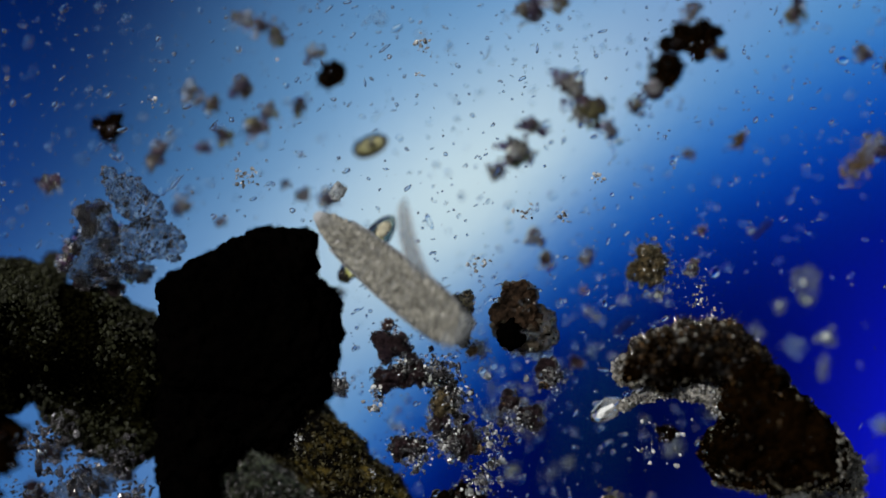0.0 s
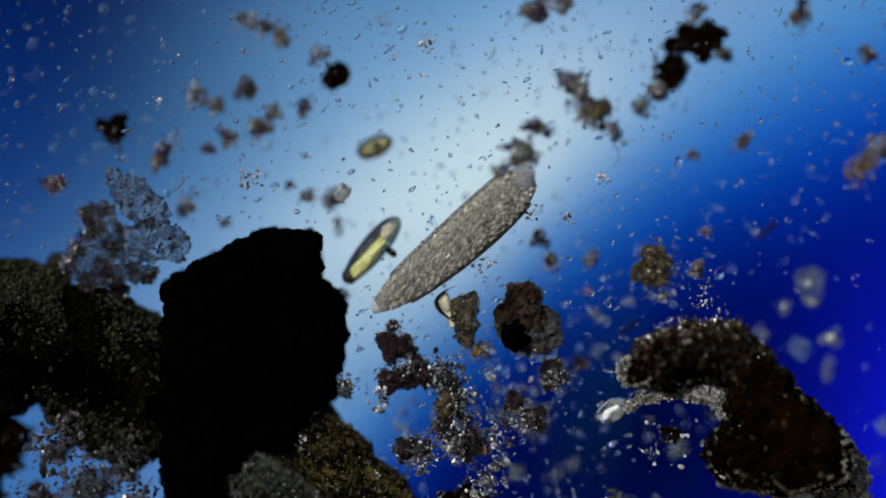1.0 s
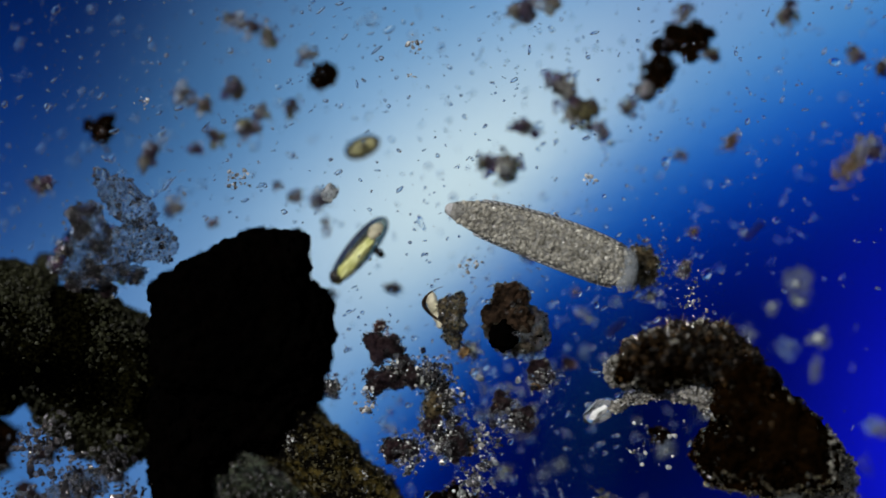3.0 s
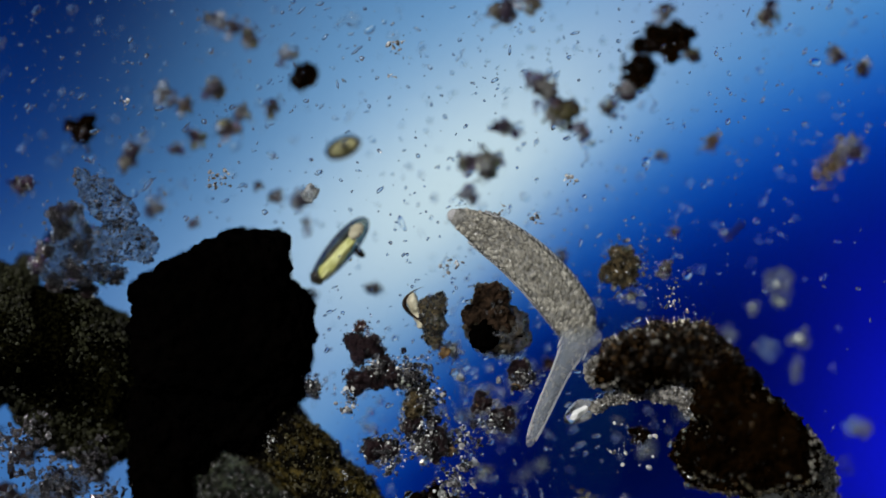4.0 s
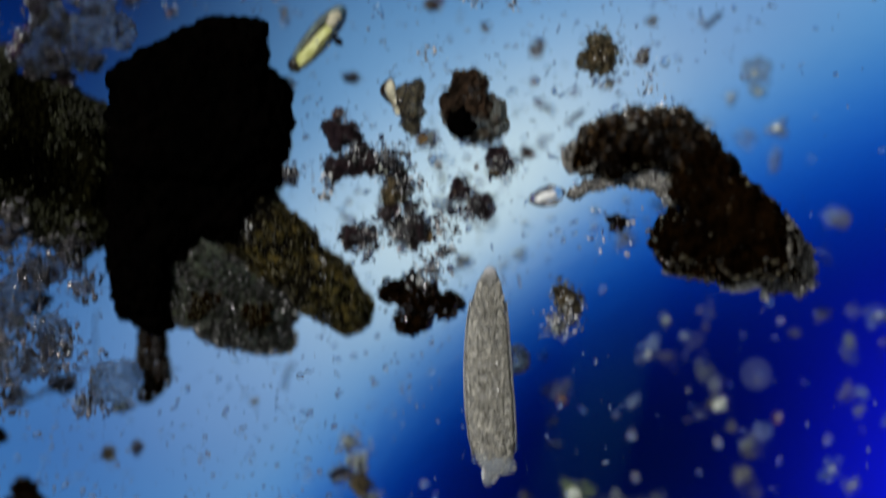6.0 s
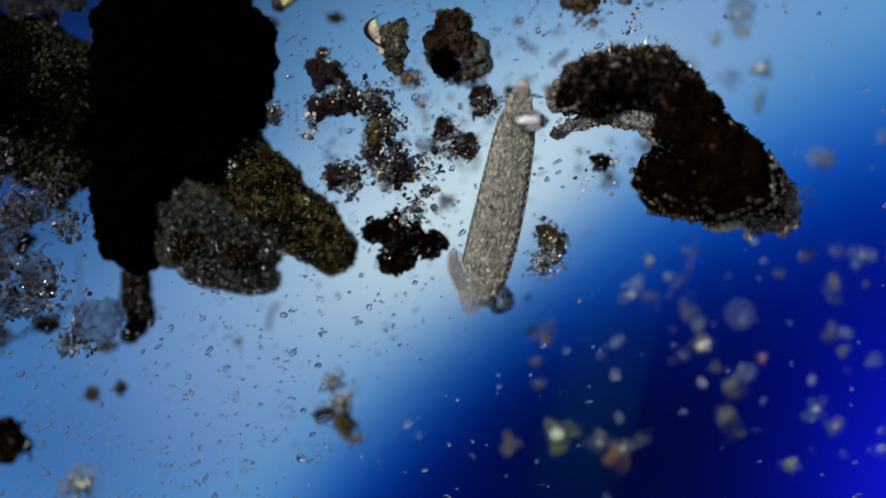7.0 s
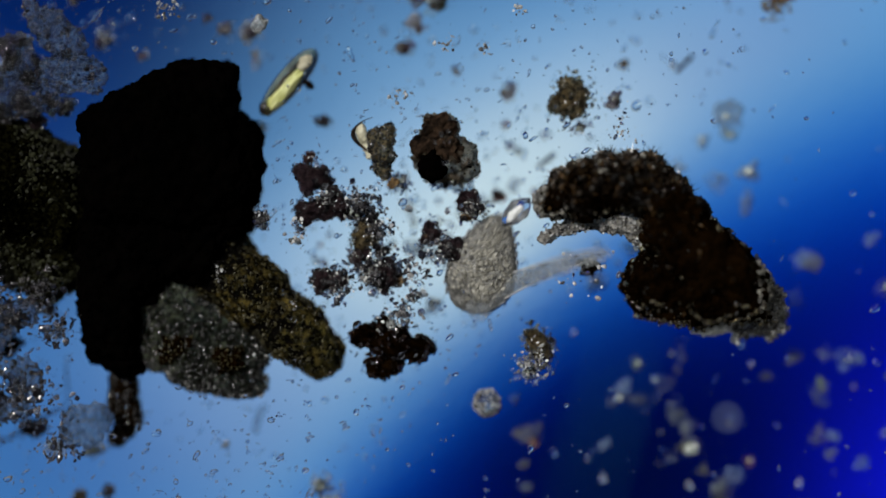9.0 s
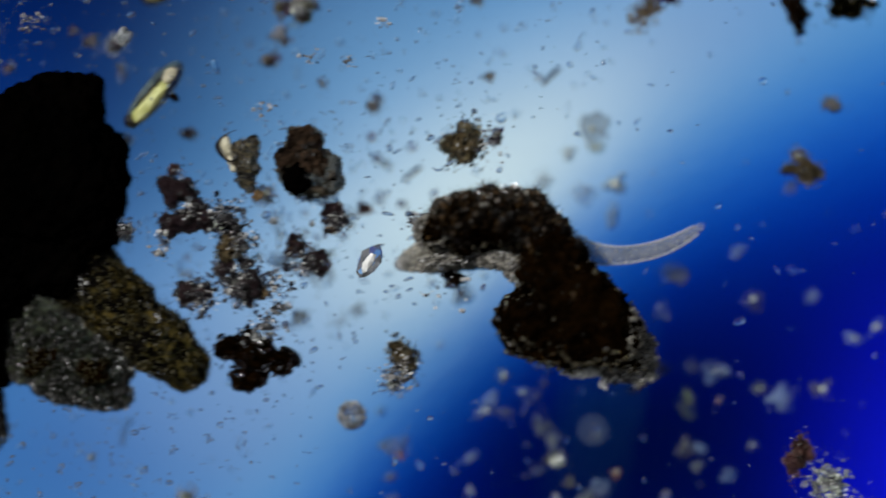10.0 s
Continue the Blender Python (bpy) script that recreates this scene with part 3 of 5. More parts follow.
def debris(name, label, category, x, y, size, material, seed, long=1.0, turn=0.0, lobes=5, grains=0, grain=M_GRAINS, tall=0.6, z=SLIDE_Z, jag=0.2, group=""):
    """A loose particle: a rough core of a few fused bits with glassy crumbs heaped on and round it, resting on the slide."""
    rng = np.random.default_rng(seed)
    wide, deep = math.sqrt(long), 1 / math.sqrt(long)
    size *= 1.15 if grains and y < 400 and size < 40 else 1.0
    if not grains:
        v, f = ICO[4 if size > 20 else 3]
        p = (v if size > 20 else roughen(v, seed, 0.7, 0.5)) * (size * 0.7 * wide, size * 0.7 * deep, size * 0.45)
        ob = new(name, mesh_of(name, (p - (0, 0, p[:, 2].min())) * U, f, CRUMBS.get(material, material)))
        ob.matrix_basis = Matrix.Translation(at(x, y, z)) @ pose(0, 0, 0, 0, 0, turn)
        return tagged(ob, label, category, group)
    clear = material in (M_PALE, M_GREY, M_MOSS, M_ORANGE)
    shrink = 0.0 if clear else 0.95 if material is M_HUMUS else 0.42 if y < 480 and size < 44 else 0.9
    base = thing(name, label, category, x, y, z, turn, group)
    if shrink:
        bits = []
        for k in range(lobes + 4):
            a, d = rng.random() * 2 * np.pi, (0.68 * math.sqrt(rng.random()) if k else 0)
            r = size * shrink * (0.48 if k == 0 else 0.16 + 0.26 * rng.random())
            bits.append((math.cos(a) * d * size * shrink * wide, math.sin(a) * d * size * shrink * deep, r * tall, r * wide, r * deep * (0.8 + 0.4 * rng.random()), r * tall,
                         rng.random() * 40 - 20, 0.2 * rng.random()))
        me = lump(bits, max(1.2, size / 13), seed, size * 0.30, size * jag * 0.7, material, name)
        part("core", me, base)
        stuff("grain_crust", grains_on(me, int(grains * 0.7), 1.1, max(2.6, size * 0.09), rng, CRUMBS[material], "grain_crust", rim=0.2), base, "fine angular grains")
    upper = y < 480 and size < 44 and material not in (M_HUMUS, M_ORANGE)
    if upper:
        tone = "violet" if material in (M_PURPLE, M_RED) else "pale" if material in (M_PALE, M_GREY) else "olive"
        stuff("mottled_layer", beads(rng, 9 + int(size / 4), size, wide, deep, tall, 0.14 * size, 0.40 * size, MOTTLED[tone], "mottled_layer", 0.36), base, "glassy dark, olive and pale lobes")
        stuff("pale_layer", beads(rng, 5 + int(size / 5), size, wide, deep, tall, 0.10 * size, 0.26 * size, MOTTLED["pale"], "pale_layer", 0.5, 0.4), base, "glassy bluish-white lobes")
    k = (8 if upper else 20) + int(size * (0.6 if upper else 2.4 if clear else 1.8))
    stuff("crumb_layer", beads(rng, k, size, wide, deep, tall, 1.3 + 0.02 * size, min(0.18 * size, 5.5), CRUMBS[material], "crumb_layer", 0.38 if clear else 0.30 if material is M_HUMUS else 0.38), base, "glassy dark and pale crumbs")
    if z > 0 and material is not M_HUMUS:
        stuff("glint_layer", beads(rng, 3 + int(size / 5), size, wide, deep, tall, 0.9, 2.2, M_GLINT, "glint_layer", 0.45, 0.6), base, "tiny opaque white grains as painted glints")
    # pale grains paint the bright centre of clear clumps
    n = 4 + int(size / 5)
    stuff("painted_heart", beads(rng, n, size, wide, deep, tall, 0.07 * size, min(0.16 * size, 5.0), M_HEART, "painted_heart", 0.2, 0.5), base, "grains painted bright as the clump's lit centre") if clear and (y > 470 or material is M_MOSS) else None
    return base


PIECES = {}
SEED = 100
for x, y, size, long, turn, mat, grain, n in (
        (845, 618, 26, 1.3, 0, M_GREY, M_PALE_GRAINS, 160),
        (940, 612, 36, 1.5, 20, M_GREY, M_GRAINS, 200), (1150, 472, 58, 0.8, 10, M_BROWN, M_HUMUS_GRAINS, 360), (1222, 478, 22, 1.4, 60, M_GREY, M_PALE_GRAINS, 160),
        (1165, 522, 20, 1.6, 20, M_GREY, M_PALE_GRAINS, 120), (826, 900, 72, 1.35, -10, M_HUMUS, M_HUMUS_GRAINS, 520), (1095, 905, 40, 2.1, -60, M_BROWN, M_GRAINS, 300),
        (1075, 950, 30, 1.2, 0, M_GREY, M_PALE_GRAINS, 240), (1180, 768, 24, 1.5, 5, M_HUMUS, M_GRAINS, 140)):
    SEED += 1
    PIECES[(x, y)] = debris("detritus_flake", {M_HUMUS: "dark brown rough detritus flake with grainy edges", M_BROWN: "brown translucent detritus flake with granular crust",
                                               M_GREY: "grey translucent shred of organic film"}[mat], "detritus", x, y, size, mat, SEED, long, turn, 6, n, grain, z=0.025)


def brown_flake():
    """The larger flake: smoky translucent matter with a black core and rusty violet upper edge."""
    rng = np.random.default_rng(71)
    base = thing("detritus_flake", "brown translucent detritus flake with a black core", "detritus", 922, 562, 0.025)
    me = lump([(-6, -26, 30, 34, 38, 24, 0, 0.2), (-22, 8, 28, 34, 34, 24, 0), (22, 14, 28, 38, 42, 24, 20), (38, 32, 22, 26, 24, 18, 0), (-6, 40, 18, 36, 16, 14, 0)], 3, 72, 14, 8, M_SMOKE, "body")
    part("body", me, base)
    part("dark_core", lump([(-18, 30, 46, 24, 24, 14, 40, 0.4), (-26, 14, 46, 16, 20, 12, 0, 0.4), (44, 24, 40, 8, 10, 8, 0)], 3, 73, 12, 5, M_BLACK, "dark_core"), base, "black opaque core")
    part("upper_crust", lump([(-8, -30, 44, 30, 34, 16, -20, 0.3), (-34, -4, 42, 22, 24, 14, 0, 0.3), (12, 0, 44, 26, 22, 14, 0)], 3, 74, 12, 9, M_UMBER, "upper_crust"), base, "dark umber crust")
    stuff("grain_crust", grains_on(me, 220, 1.0, 3.2, rng, CRUMBS[M_BROWN], "grain_crust", rim=0.35), base, "fine pale and brown grains")
    pale = lump([(24, 58, 12, 34, 12, 10, -8)], 3, 75, 10, 5, M_GREY, "margin")
    part("margin", pale, base, "pale translucent margin")
    return base


def shell_piece():
    """The half shell: a dark curved wall, pale inside, and brown grains heaped on it."""
    rng = np.random.default_rng(81)
    base = thing("shell_fragment", "half shell with dark wall, pale inside and brown grains", "shell", 800, 556, 0.03)
    vs, n, m = [], 26, 8
    for k in range(n + 1):
        t = k / n
        cx, cy = -2 - 50 * math.sin(math.pi * min(1, t * 1.5)) ** 0.8 * (1 - 0.55 * t) + 26 * t, -52 + 108 * t
        rr = 4.6 * (0.3 + 0.7 * math.sin(math.pi * t))
        for j in range(m):
            w = 2 * math.pi * j / m
            vs.append(((cx + rr * math.cos(w)) * U, -cy * U, (24 + rr * 1.6 * math.sin(w)) * U))
    fs = [(k * m + j, k * m + (j + 1) % m, (k + 1) * m + (j + 1) % m, (k + 1) * m + j) for k in range(n) for j in range(m)]
    part("wall", mesh_of("wall", vs, fs, M_UMBER), base, "dark curved shell wall")
    part("hollow", lump([(-20, -22, 20, 11, 22, 12, 10), (-10, 6, 20, 8, 18, 10, 20)], 2, 82, 10, 3, M_CREAM, "hollow"), base, "cream-coloured hollow")
    me = lump([(12, 0, 22, 20, 34, 18, 20, 0.2), (24, -22, 22, 14, 16, 14, 0), (14, 30, 18, 15, 26, 14, 15)], 2, 83, 9, 7, M_BROWN, "filling")
    part("filling", me, base, "brown grainy filling")
    stuff("grain_crust", grains_on(me, 420, 1.2, 4.2, rng, M_GRAINS, "grain_crust", rim=0.6), base, "dark and pale angular grains")
    return base


brown_flake()
shell_piece()

# the sediment between the large things
for x, y, size, mat, grain, n in (
        (697, 608, 36, M_PURPLE, M_GRAINS, 120), (688, 575, 14, M_RED, M_GRAINS, 40), (681, 667, 26, M_PURPLE, M_GRAINS, 80), (712, 660, 24, M_PURPLE, M_GRAINS, 80),
        (740, 657, 32, M_PURPLE, M_GRAINS, 140), (768, 672, 24, M_GREY, M_PALE_GRAINS, 150), (788, 706, 34, M_BROWN, M_GRAINS, 220), (773, 748, 24, M_PURPLE, M_GRAINS, 120),
        (795, 775, 22, M_PALE, M_PALE_GRAINS, 90), (712, 789, 36, M_PURPLE, M_GRAINS, 130), (714, 792, 16, M_ORANGE, M_GRAINS, 60), (824, 780, 38, M_PURPLE, M_GRAINS, 200), (816, 740, 16, M_PURPLE, M_GRAINS, 60),
        (934, 738, 28, M_PURPLE, M_GRAINS, 160), (903, 710, 24, M_PURPLE, M_GRAINS, 100), (972, 660, 28, M_PURPLE, M_GRAINS, 120), (602, 680, 26, M_GREY, M_GRAINS, 140)):
    SEED += 1
    debris("sediment_clump", {M_PURPLE: "violet-brown grainy sediment clump", M_RED: "small reddish sediment clump", M_GREY: "grey translucent sediment clump",
                              M_BROWN: "brown grainy sediment clump", M_ORANGE: "orange-brown glassy sediment grain", M_PALE: "pale bright sediment grain", M_HUMUS: "dark brown sediment clump"}[mat],
           "sediment", x, y, size * 1.15, mat, SEED, 1.2, SEED * 47 % 180, 6, n, grain, tall=1.1, z=0.035, group="sediment clumps")


def sediment_grain(x, y, size, material, label):
    """A single rounded mineral grain on top of the sediment, its colour painting a refracting grain's bright centre."""
    global SEED
    SEED += 1
    p = roughen(ICO[3][0], SEED, 0.6, 0.6) * (size, size * 0.8, size * 0.6)
    ob = new("sediment_grain", mesh_of("sediment_grain", p * U, ICO[3][1], material))
    ob.matrix_basis = Matrix.Translation(at(x, y, 0.048)) @ pose(0, 0, 0, 0, 0, SEED * 67 % 180)
    tagged(ob, label, "mineral grain", "bright grains in the sediment")


for x, y, size in ((600, 341, 17), (800, 779, 15), (777, 697, 11), (773, 714, 9), (862, 664, 8), (815, 801, 10), (930, 668, 6), (888, 813, 8), (850, 848, 10), (830, 868, 10), (812, 878, 8), (1262, 733, 7), (667, 722, 7)):
    sediment_grain(x, y, size * 0.9, M_QUARTZ, "rounded mineral grain, painted white for its bright refracting centre")
for x, y, size in ((715, 787, 14), (846, 793, 9), (680, 663, 8), (835, 619, 10), (818, 768, 8), (960, 680, 8), (898, 708, 8)):
    sediment_grain(x, y, size, M_AMBER, "rounded mineral grain in the sediment, painted amber for its bright refracting centre")


rng_bed = np.random.default_rng(7)
for k in range(110):
    bed = ((795, 735, 120, 85), (800, 760, 150, 110), (1190, 760, 110, 50), (930, 690, 90, 60), (1060, 560, 130, 60), (1330, 1060, 240, 160))[k % 6]
    x, y = bed[0] + rng_bed.normal() * bed[2] * 0.6, bed[1] + rng_bed.normal() * bed[3] * 0.6
    mat = (M_PURPLE, M_GREY, M_PALE, M_BROWN, M_GREY, M_MOSS if k % 4 else M_RED)[int(rng_bed.integers(6))]
    SEED += 1
    debris("sediment_crumb", {M_PURPLE: "violet-brown sediment crumb on the slide", M_RED: "small reddish sediment crumb on the slide", M_GREY: "grey translucent sediment crumb on the slide",
                              M_BROWN: "brown sediment crumb on the slide", M_PALE: "pale glassy sediment crumb on the slide", M_MOSS: "yellow-green sediment crumb on the slide"}[mat],
           "sediment", x, y, 3 + 8 * rng_bed.random() ** 2, mat, SEED, 1 + 0.8 * rng_bed.random(), SEED * 47 % 180, 3, group="sediment crumbs")


def scatter(name, category, rows, group):
    """Single particles: (x, y, size, stretch, turn, material), each in the lower water over the slide; the far corner heap reaches higher."""
    global SEED
    words = {M_HUMUS: "dark brown", M_BROWN: "brown", M_GREY: "grey translucent", M_PURPLE: "violet-brown", M_RED: "reddish brown", M_ORANGE: "rust-orange",
             M_PALE: "pale", M_MOSS: "yellow-green", M_GHOST: "faint bluish", M_WHITE: "bright white", M_OLIVE: "olive"}
    for x, y, size, long, turn, mat in rows:
        SEED += 1
        PIECES[(x, y)] = debris(name, words[mat] + " " + category + (" cluster" if size > 24 else " fleck") + " resting on the slide", category, x, y, size, mat, SEED, long, turn,
                                8 if size > 24 else 6, int(size * 3) if size > 9 and mat is not M_GHOST else 0, M_PALE_GRAINS if mat in (M_GREY, M_PALE) else M_GRAINS, z=0.04 if x > 1700 and y > 1000 else -0.015, group=group)


scatter("debris_particle", "debris", (
    (585, 130, 28, 1.1, 30, M_HUMUS), (195, 230, 32, 1.1, 0, M_HUMUS), (430, 35, 22, 1.8, -25, M_GREY), (465, 45, 20, 1.2, 0, M_GREY), (487, 62, 20, 1.3, -20, M_RED),
    (335, 165, 24, 1.1, 0, M_PALE), (375, 183, 20, 1.2, 0, M_BROWN), (425, 155, 24, 1.2, 30, M_GREY), (452, 225, 24, 1.3, 40, M_PURPLE), (475, 195, 18, 1.2, 0, M_GREY), (530, 192, 20, 1.5, 70, M_PURPLE),
    (395, 240, 18, 1.4, -40, M_PURPLE), (360, 262, 14, 1, 0, M_PURPLE), (85, 330, 20, 1.2, 0, M_PURPLE), (390, 392, 11, 1.5, 50, M_PURPLE)), "debris in the upper water")
scatter("debris_particle", "debris", (
    (555, 95, 18, 1.4, 20, M_GREY), (325, 362, 24, 1.6, 60, M_GREY), (280, 268, 26, 2.6, 50, M_GREY), (535, 345, 16, 1.3, -30, M_RED), (580, 348, 24, 1.4, 40, M_PALE), (590, 400, 16, 2.0, 80, M_GREY),
    (1230, 62, 46, 1.1, 20, M_HUMUS), (1195, 78, 26, 1.3, 0, M_HUMUS), (1183, 118, 38, 1.1, 10, M_HUMUS), (1158, 160, 26, 1.2, 0, M_PURPLE), (1128, 188, 20, 1.1, 30, M_BROWN), (1272, 92, 18, 2.2, -35, M_BROWN),
    (1225, 22, 20, 1.4, 60, M_GREY), (1008, 152, 34, 1.3, -50, M_BROWN), (1040, 195, 40, 1.2, -20, M_BROWN), (1080, 230, 18, 1.9, -45, M_PURPLE)), "debris in the upper water")
scatter("debris_particle", "debris", (
    (912, 268, 34, 1.1, 0, M_MOSS), (940, 220, 22, 1.6, -20, M_PURPLE), (880, 302, 20, 1.1, 20, M_PURPLE), (945, 422, 20, 1.3, -40, M_PALE), (966, 456, 20, 1.4, -50, M_BROWN), (955, 10, 36, 3.2, 25, M_GREY),
    (1410, 22, 24, 1.5, 70, M_BROWN), (1528, 96, 20, 1, 0, M_BROWN), (1308, 250, 20, 1.9, 45, M_ORANGE), (1518, 292, 36, 1.7, 50, M_ORANGE), (1555, 262, 26, 1.2, 0, M_GREY), (1220, 272, 14, 1, 0, M_ORANGE),
    (1330, 408, 8, 1.6, 40, M_PALE), (1243, 407, 14, 1, 0, M_ORANGE), (1040, 455, 18, 1.4, 70, M_GREY), (1575, 120, 18, 1, 0, M_BROWN)), "debris in the upper water")
scatter("debris_particle", "debris", (
    (960, 652, 18, 1.2, 0, M_GREY), (1020, 640, 16, 1, 0, M_RED), (905, 835, 18, 1.2, 30, M_PALE), (710, 510, 18, 1.6, 0, M_PURPLE), (600, 520, 18, 1.5, 80, M_PALE), (505, 325, 10, 1, 0, M_RED),
    (1340, 640, 12, 1, 0, M_GREY), (705, 1155, 28, 1.3, 50, M_GREY), (720, 1188, 32, 1.3, 50, M_PALE), (728, 1228, 30, 1.4, -60, M_BROWN), (690, 1210, 22, 1.6, 20, M_PURPLE), (742, 1252, 22, 1.3, 30, M_GREY), (278, 1175, 18, 1.2, 0, M_BROWN),
    (328, 1165, 16, 1.6, 80, M_PURPLE), (537, 1082, 12, 1.2, 0, M_PALE), (1425, 1033, 42, 1, 0, M_GHOST)), "debris in the middle water")


def floc(x, y, size, long, turn, tone, heart=0.0):
    """A soft cloudy floc lying on the slide: uneven translucent matter, with a few grains and at times a heart painted
    bright as its lit centre.
    """
    global SEED
    SEED += 1
    rng = np.random.default_rng(SEED)
    wide, deep = math.sqrt(long), 1 / math.sqrt(long)
    base = thing("floc", {"grey": "soft grey cloudy floc", "brown": "soft brown cloudy floc", "green": "yellow-green cloudy floc", "blue": "bluish pale cloudy floc", "rust": "rust-brown cloudy floc"}[tone]
                 + (" with a heart painted bright" if heart else "") + " on the slide", "floc", x, y, SLIDE_Z, turn, "cloudy flocs")
    bits = [(0, 0, 0.4 * size, 0.55 * size * wide, 0.55 * size * deep, 0.4 * size, 0)]
    for k in range(6):
        a, d, r = rng.random() * 2 * np.pi, (0.4 + 0.4 * rng.random()) * size, (0.18 + 0.22 * rng.random()) * size
        bits.append((math.cos(a) * d * wide, math.sin(a) * d * deep, r, r, r, r, 0))
    part("cloud", lump(bits, max(1.6, size / 10), SEED, size * 0.5, size * 0.16, FLOC[tone], "cloud"), base)
    mat = CRUMBS[{"green": M_MOSS, "rust": M_ORANGE}.get(tone, M_GREY)]
    stuff("grain_layer", beads(rng, 6 + int(size * 0.5), size, wide, deep, 0.6, 1.0, 0.10 * size, mat, "grain_layer", 0.4, 0.3), base, "glassy grains")
    if heart:
        p = roughen(ICO[3][0], SEED, 0.7, 0.35) * (heart * 0.75, heart * 0.6, heart * 0.4)
        part("heart", mesh_of("heart", (p + (0, 0, size * 0.8)) * U, ICO[3][1], M_HEART), base, "pale heart painted as the lit centre")
    return base


for x, y, size, long, turn, tone, heart in (
        (1049, 1003, 12, 1.2, 0, "grey", 0), (1074, 1068, 28, 1.4, 35, "brown", 0), (1082, 1080, 12, 1.3, 20, "rust", 0), (1269, 938, 15, 1.0, 0, "green", 5),
        (1242, 978, 16, 1.2, 60, "blue", 0), (1236, 1000, 22, 1.2, 20, "grey", 7), (1270, 1003, 18, 1.2, 0, "brown", 0), (1300, 968, 11, 1.3, 10, "blue", 4), (1342, 920, 24, 3.2, 80, "brown", 0),
        (1318, 980, 20, 2.2, 50, "brown", 0), (1334, 1023, 28, 1.3, 80, "grey", 0), (1329, 1103, 15, 1.3, 70, "grey", 0), (1364, 1090, 28, 1.1, 20, "brown", 16), (1359, 1053, 17, 1.2, 60, "grey", 0),
        (1384, 1128, 13, 1.3, 40, "brown", 0), (1469, 1110, 13, 1.2, 30, "rust", 4), (1439, 1143, 24, 1.2, 30, "blue", 0), (1409, 1158, 19, 1.4, 20, "grey", 0), (1424, 1173, 24, 1.2, 60, "brown", 0),
        (1407, 1222, 38, 1.2, 70, "brown", 0), (1499, 963, 12, 1.2, 0, "brown", 0), (1549, 928, 18, 1.3, 0, "brown", 0), (1599, 918, 20, 1.3, 0, "grey", 0)):
    floc(x, y, size, long, turn, tone, heart)
for x, y, size, long, turn, tone, heart in (
        (1644, 930, 32, 1.7, 15, "blue", 5), (1594, 985, 28, 1.5, 75, "green", 0), (1589, 1068, 23, 1.5, 75, "brown", 0), (1619, 1068, 15, 1.2, 0, "blue", 0), (1609, 1098, 13, 1.2, 0, "grey", 0),
        (1669, 1113, 18, 1.2, 0, "blue", 0), (1564, 1203, 22, 1.6, 40, "blue", 6), (1599, 1233, 22, 1.2, 20, "grey", 5), (1679, 1273, 20, 1.3, 40, "blue", 6), (1104, 1248, 38, 1.1, 0, "green", 18),
        (1179, 1263, 28, 1.4, 0, "grey", 6), (1219, 1273, 22, 1.2, 0, "grey", 7), (1209, 1290, 34, 1.2, 0, "rust", 0), (1249, 1258, 17, 1.2, 0, "grey", 0), (1019, 1268, 26, 1.6, 75, "brown", 0),
        (1069, 1158, 14, 1.8, 20, "grey", 0), (1064, 1118, 11, 1.3, 0, "brown", 0), (1209, 1083, 13, 1.3, 30, "blue", 0), (1711, 802, 28, 1.3, 15, "brown", 7), (1816, 797, 18, 1.2, 40, "blue", 0),
        (1931, 852, 16, 1.8, 40, "blue", 8), (1891, 872, 18, 1.3, 0, "blue", 5), (1766, 977, 32, 1.3, 10, "blue", 0), (1726, 962, 15, 1.2, 0, "grey", 5), (1836, 962, 20, 1.1, 0, "brown", 9)):
    floc(x, y, size, long, turn, tone, heart)
for x, y, size, long, turn, tone, heart in (
        (1711, 1062, 12, 1.1, 0, "grey", 4), (1576, 757, 30, 1.2, 20, "brown", 0), (1546, 822, 24, 1.3, 80, "grey", 0), (1776, 602, 18, 1.4, 60, "brown", 0), (1681, 717, 18, 1.4, 40, "blue", 0),
        (1425, 500, 38, 1.2, -60, "grey", 8), (1434, 533, 15, 1.2, 0, "green", 7), (1382, 540, 17, 1.1, 0, "grey", 6), (1466, 597, 24, 1.0, 0, "grey", 11), (1410, 612, 28, 1.7, 10, "blue", 0),
        (1462, 650, 24, 1.4, 80, "grey", 0), (1565, 755, 28, 1.3, 20, "blue", 0), (905, 838, 22, 1.9, 30, "grey", 0), (975, 843, 22, 1.2, 0, "grey", 0), (1002, 822, 19, 1.8, 20, "grey", 0),
        (880, 735, 30, 1.2, 20, "grey", 0), (958, 675, 24, 1.2, 40, "brown", 5), (988, 662, 24, 1.3, 70, "brown", 4), (862, 664, 20, 1.1, 0, "grey", 7), (1046, 622, 16, 1.6, 50, "blue", 0),
        (935, 752, 38, 1.5, 0, "brown", 0), (800, 782, 26, 1.1, 0, "grey", 15), (777, 697, 18, 1.2, 20, "grey", 11), (815, 802, 20, 1.3, 20, "blue", 8), (835, 615, 26, 1.4, 0, "brown", 6),
        (1040, 455, 20, 1.5, 70, "grey", 0), (1200, 790, 26, 1.4, 30, "grey", 0), (1260, 735, 22, 1.2, 0, "grey", 7), (1335, 590, 24, 1.3, 40, "grey", 0)):
    floc(x, y, size, long, turn, tone, heart)


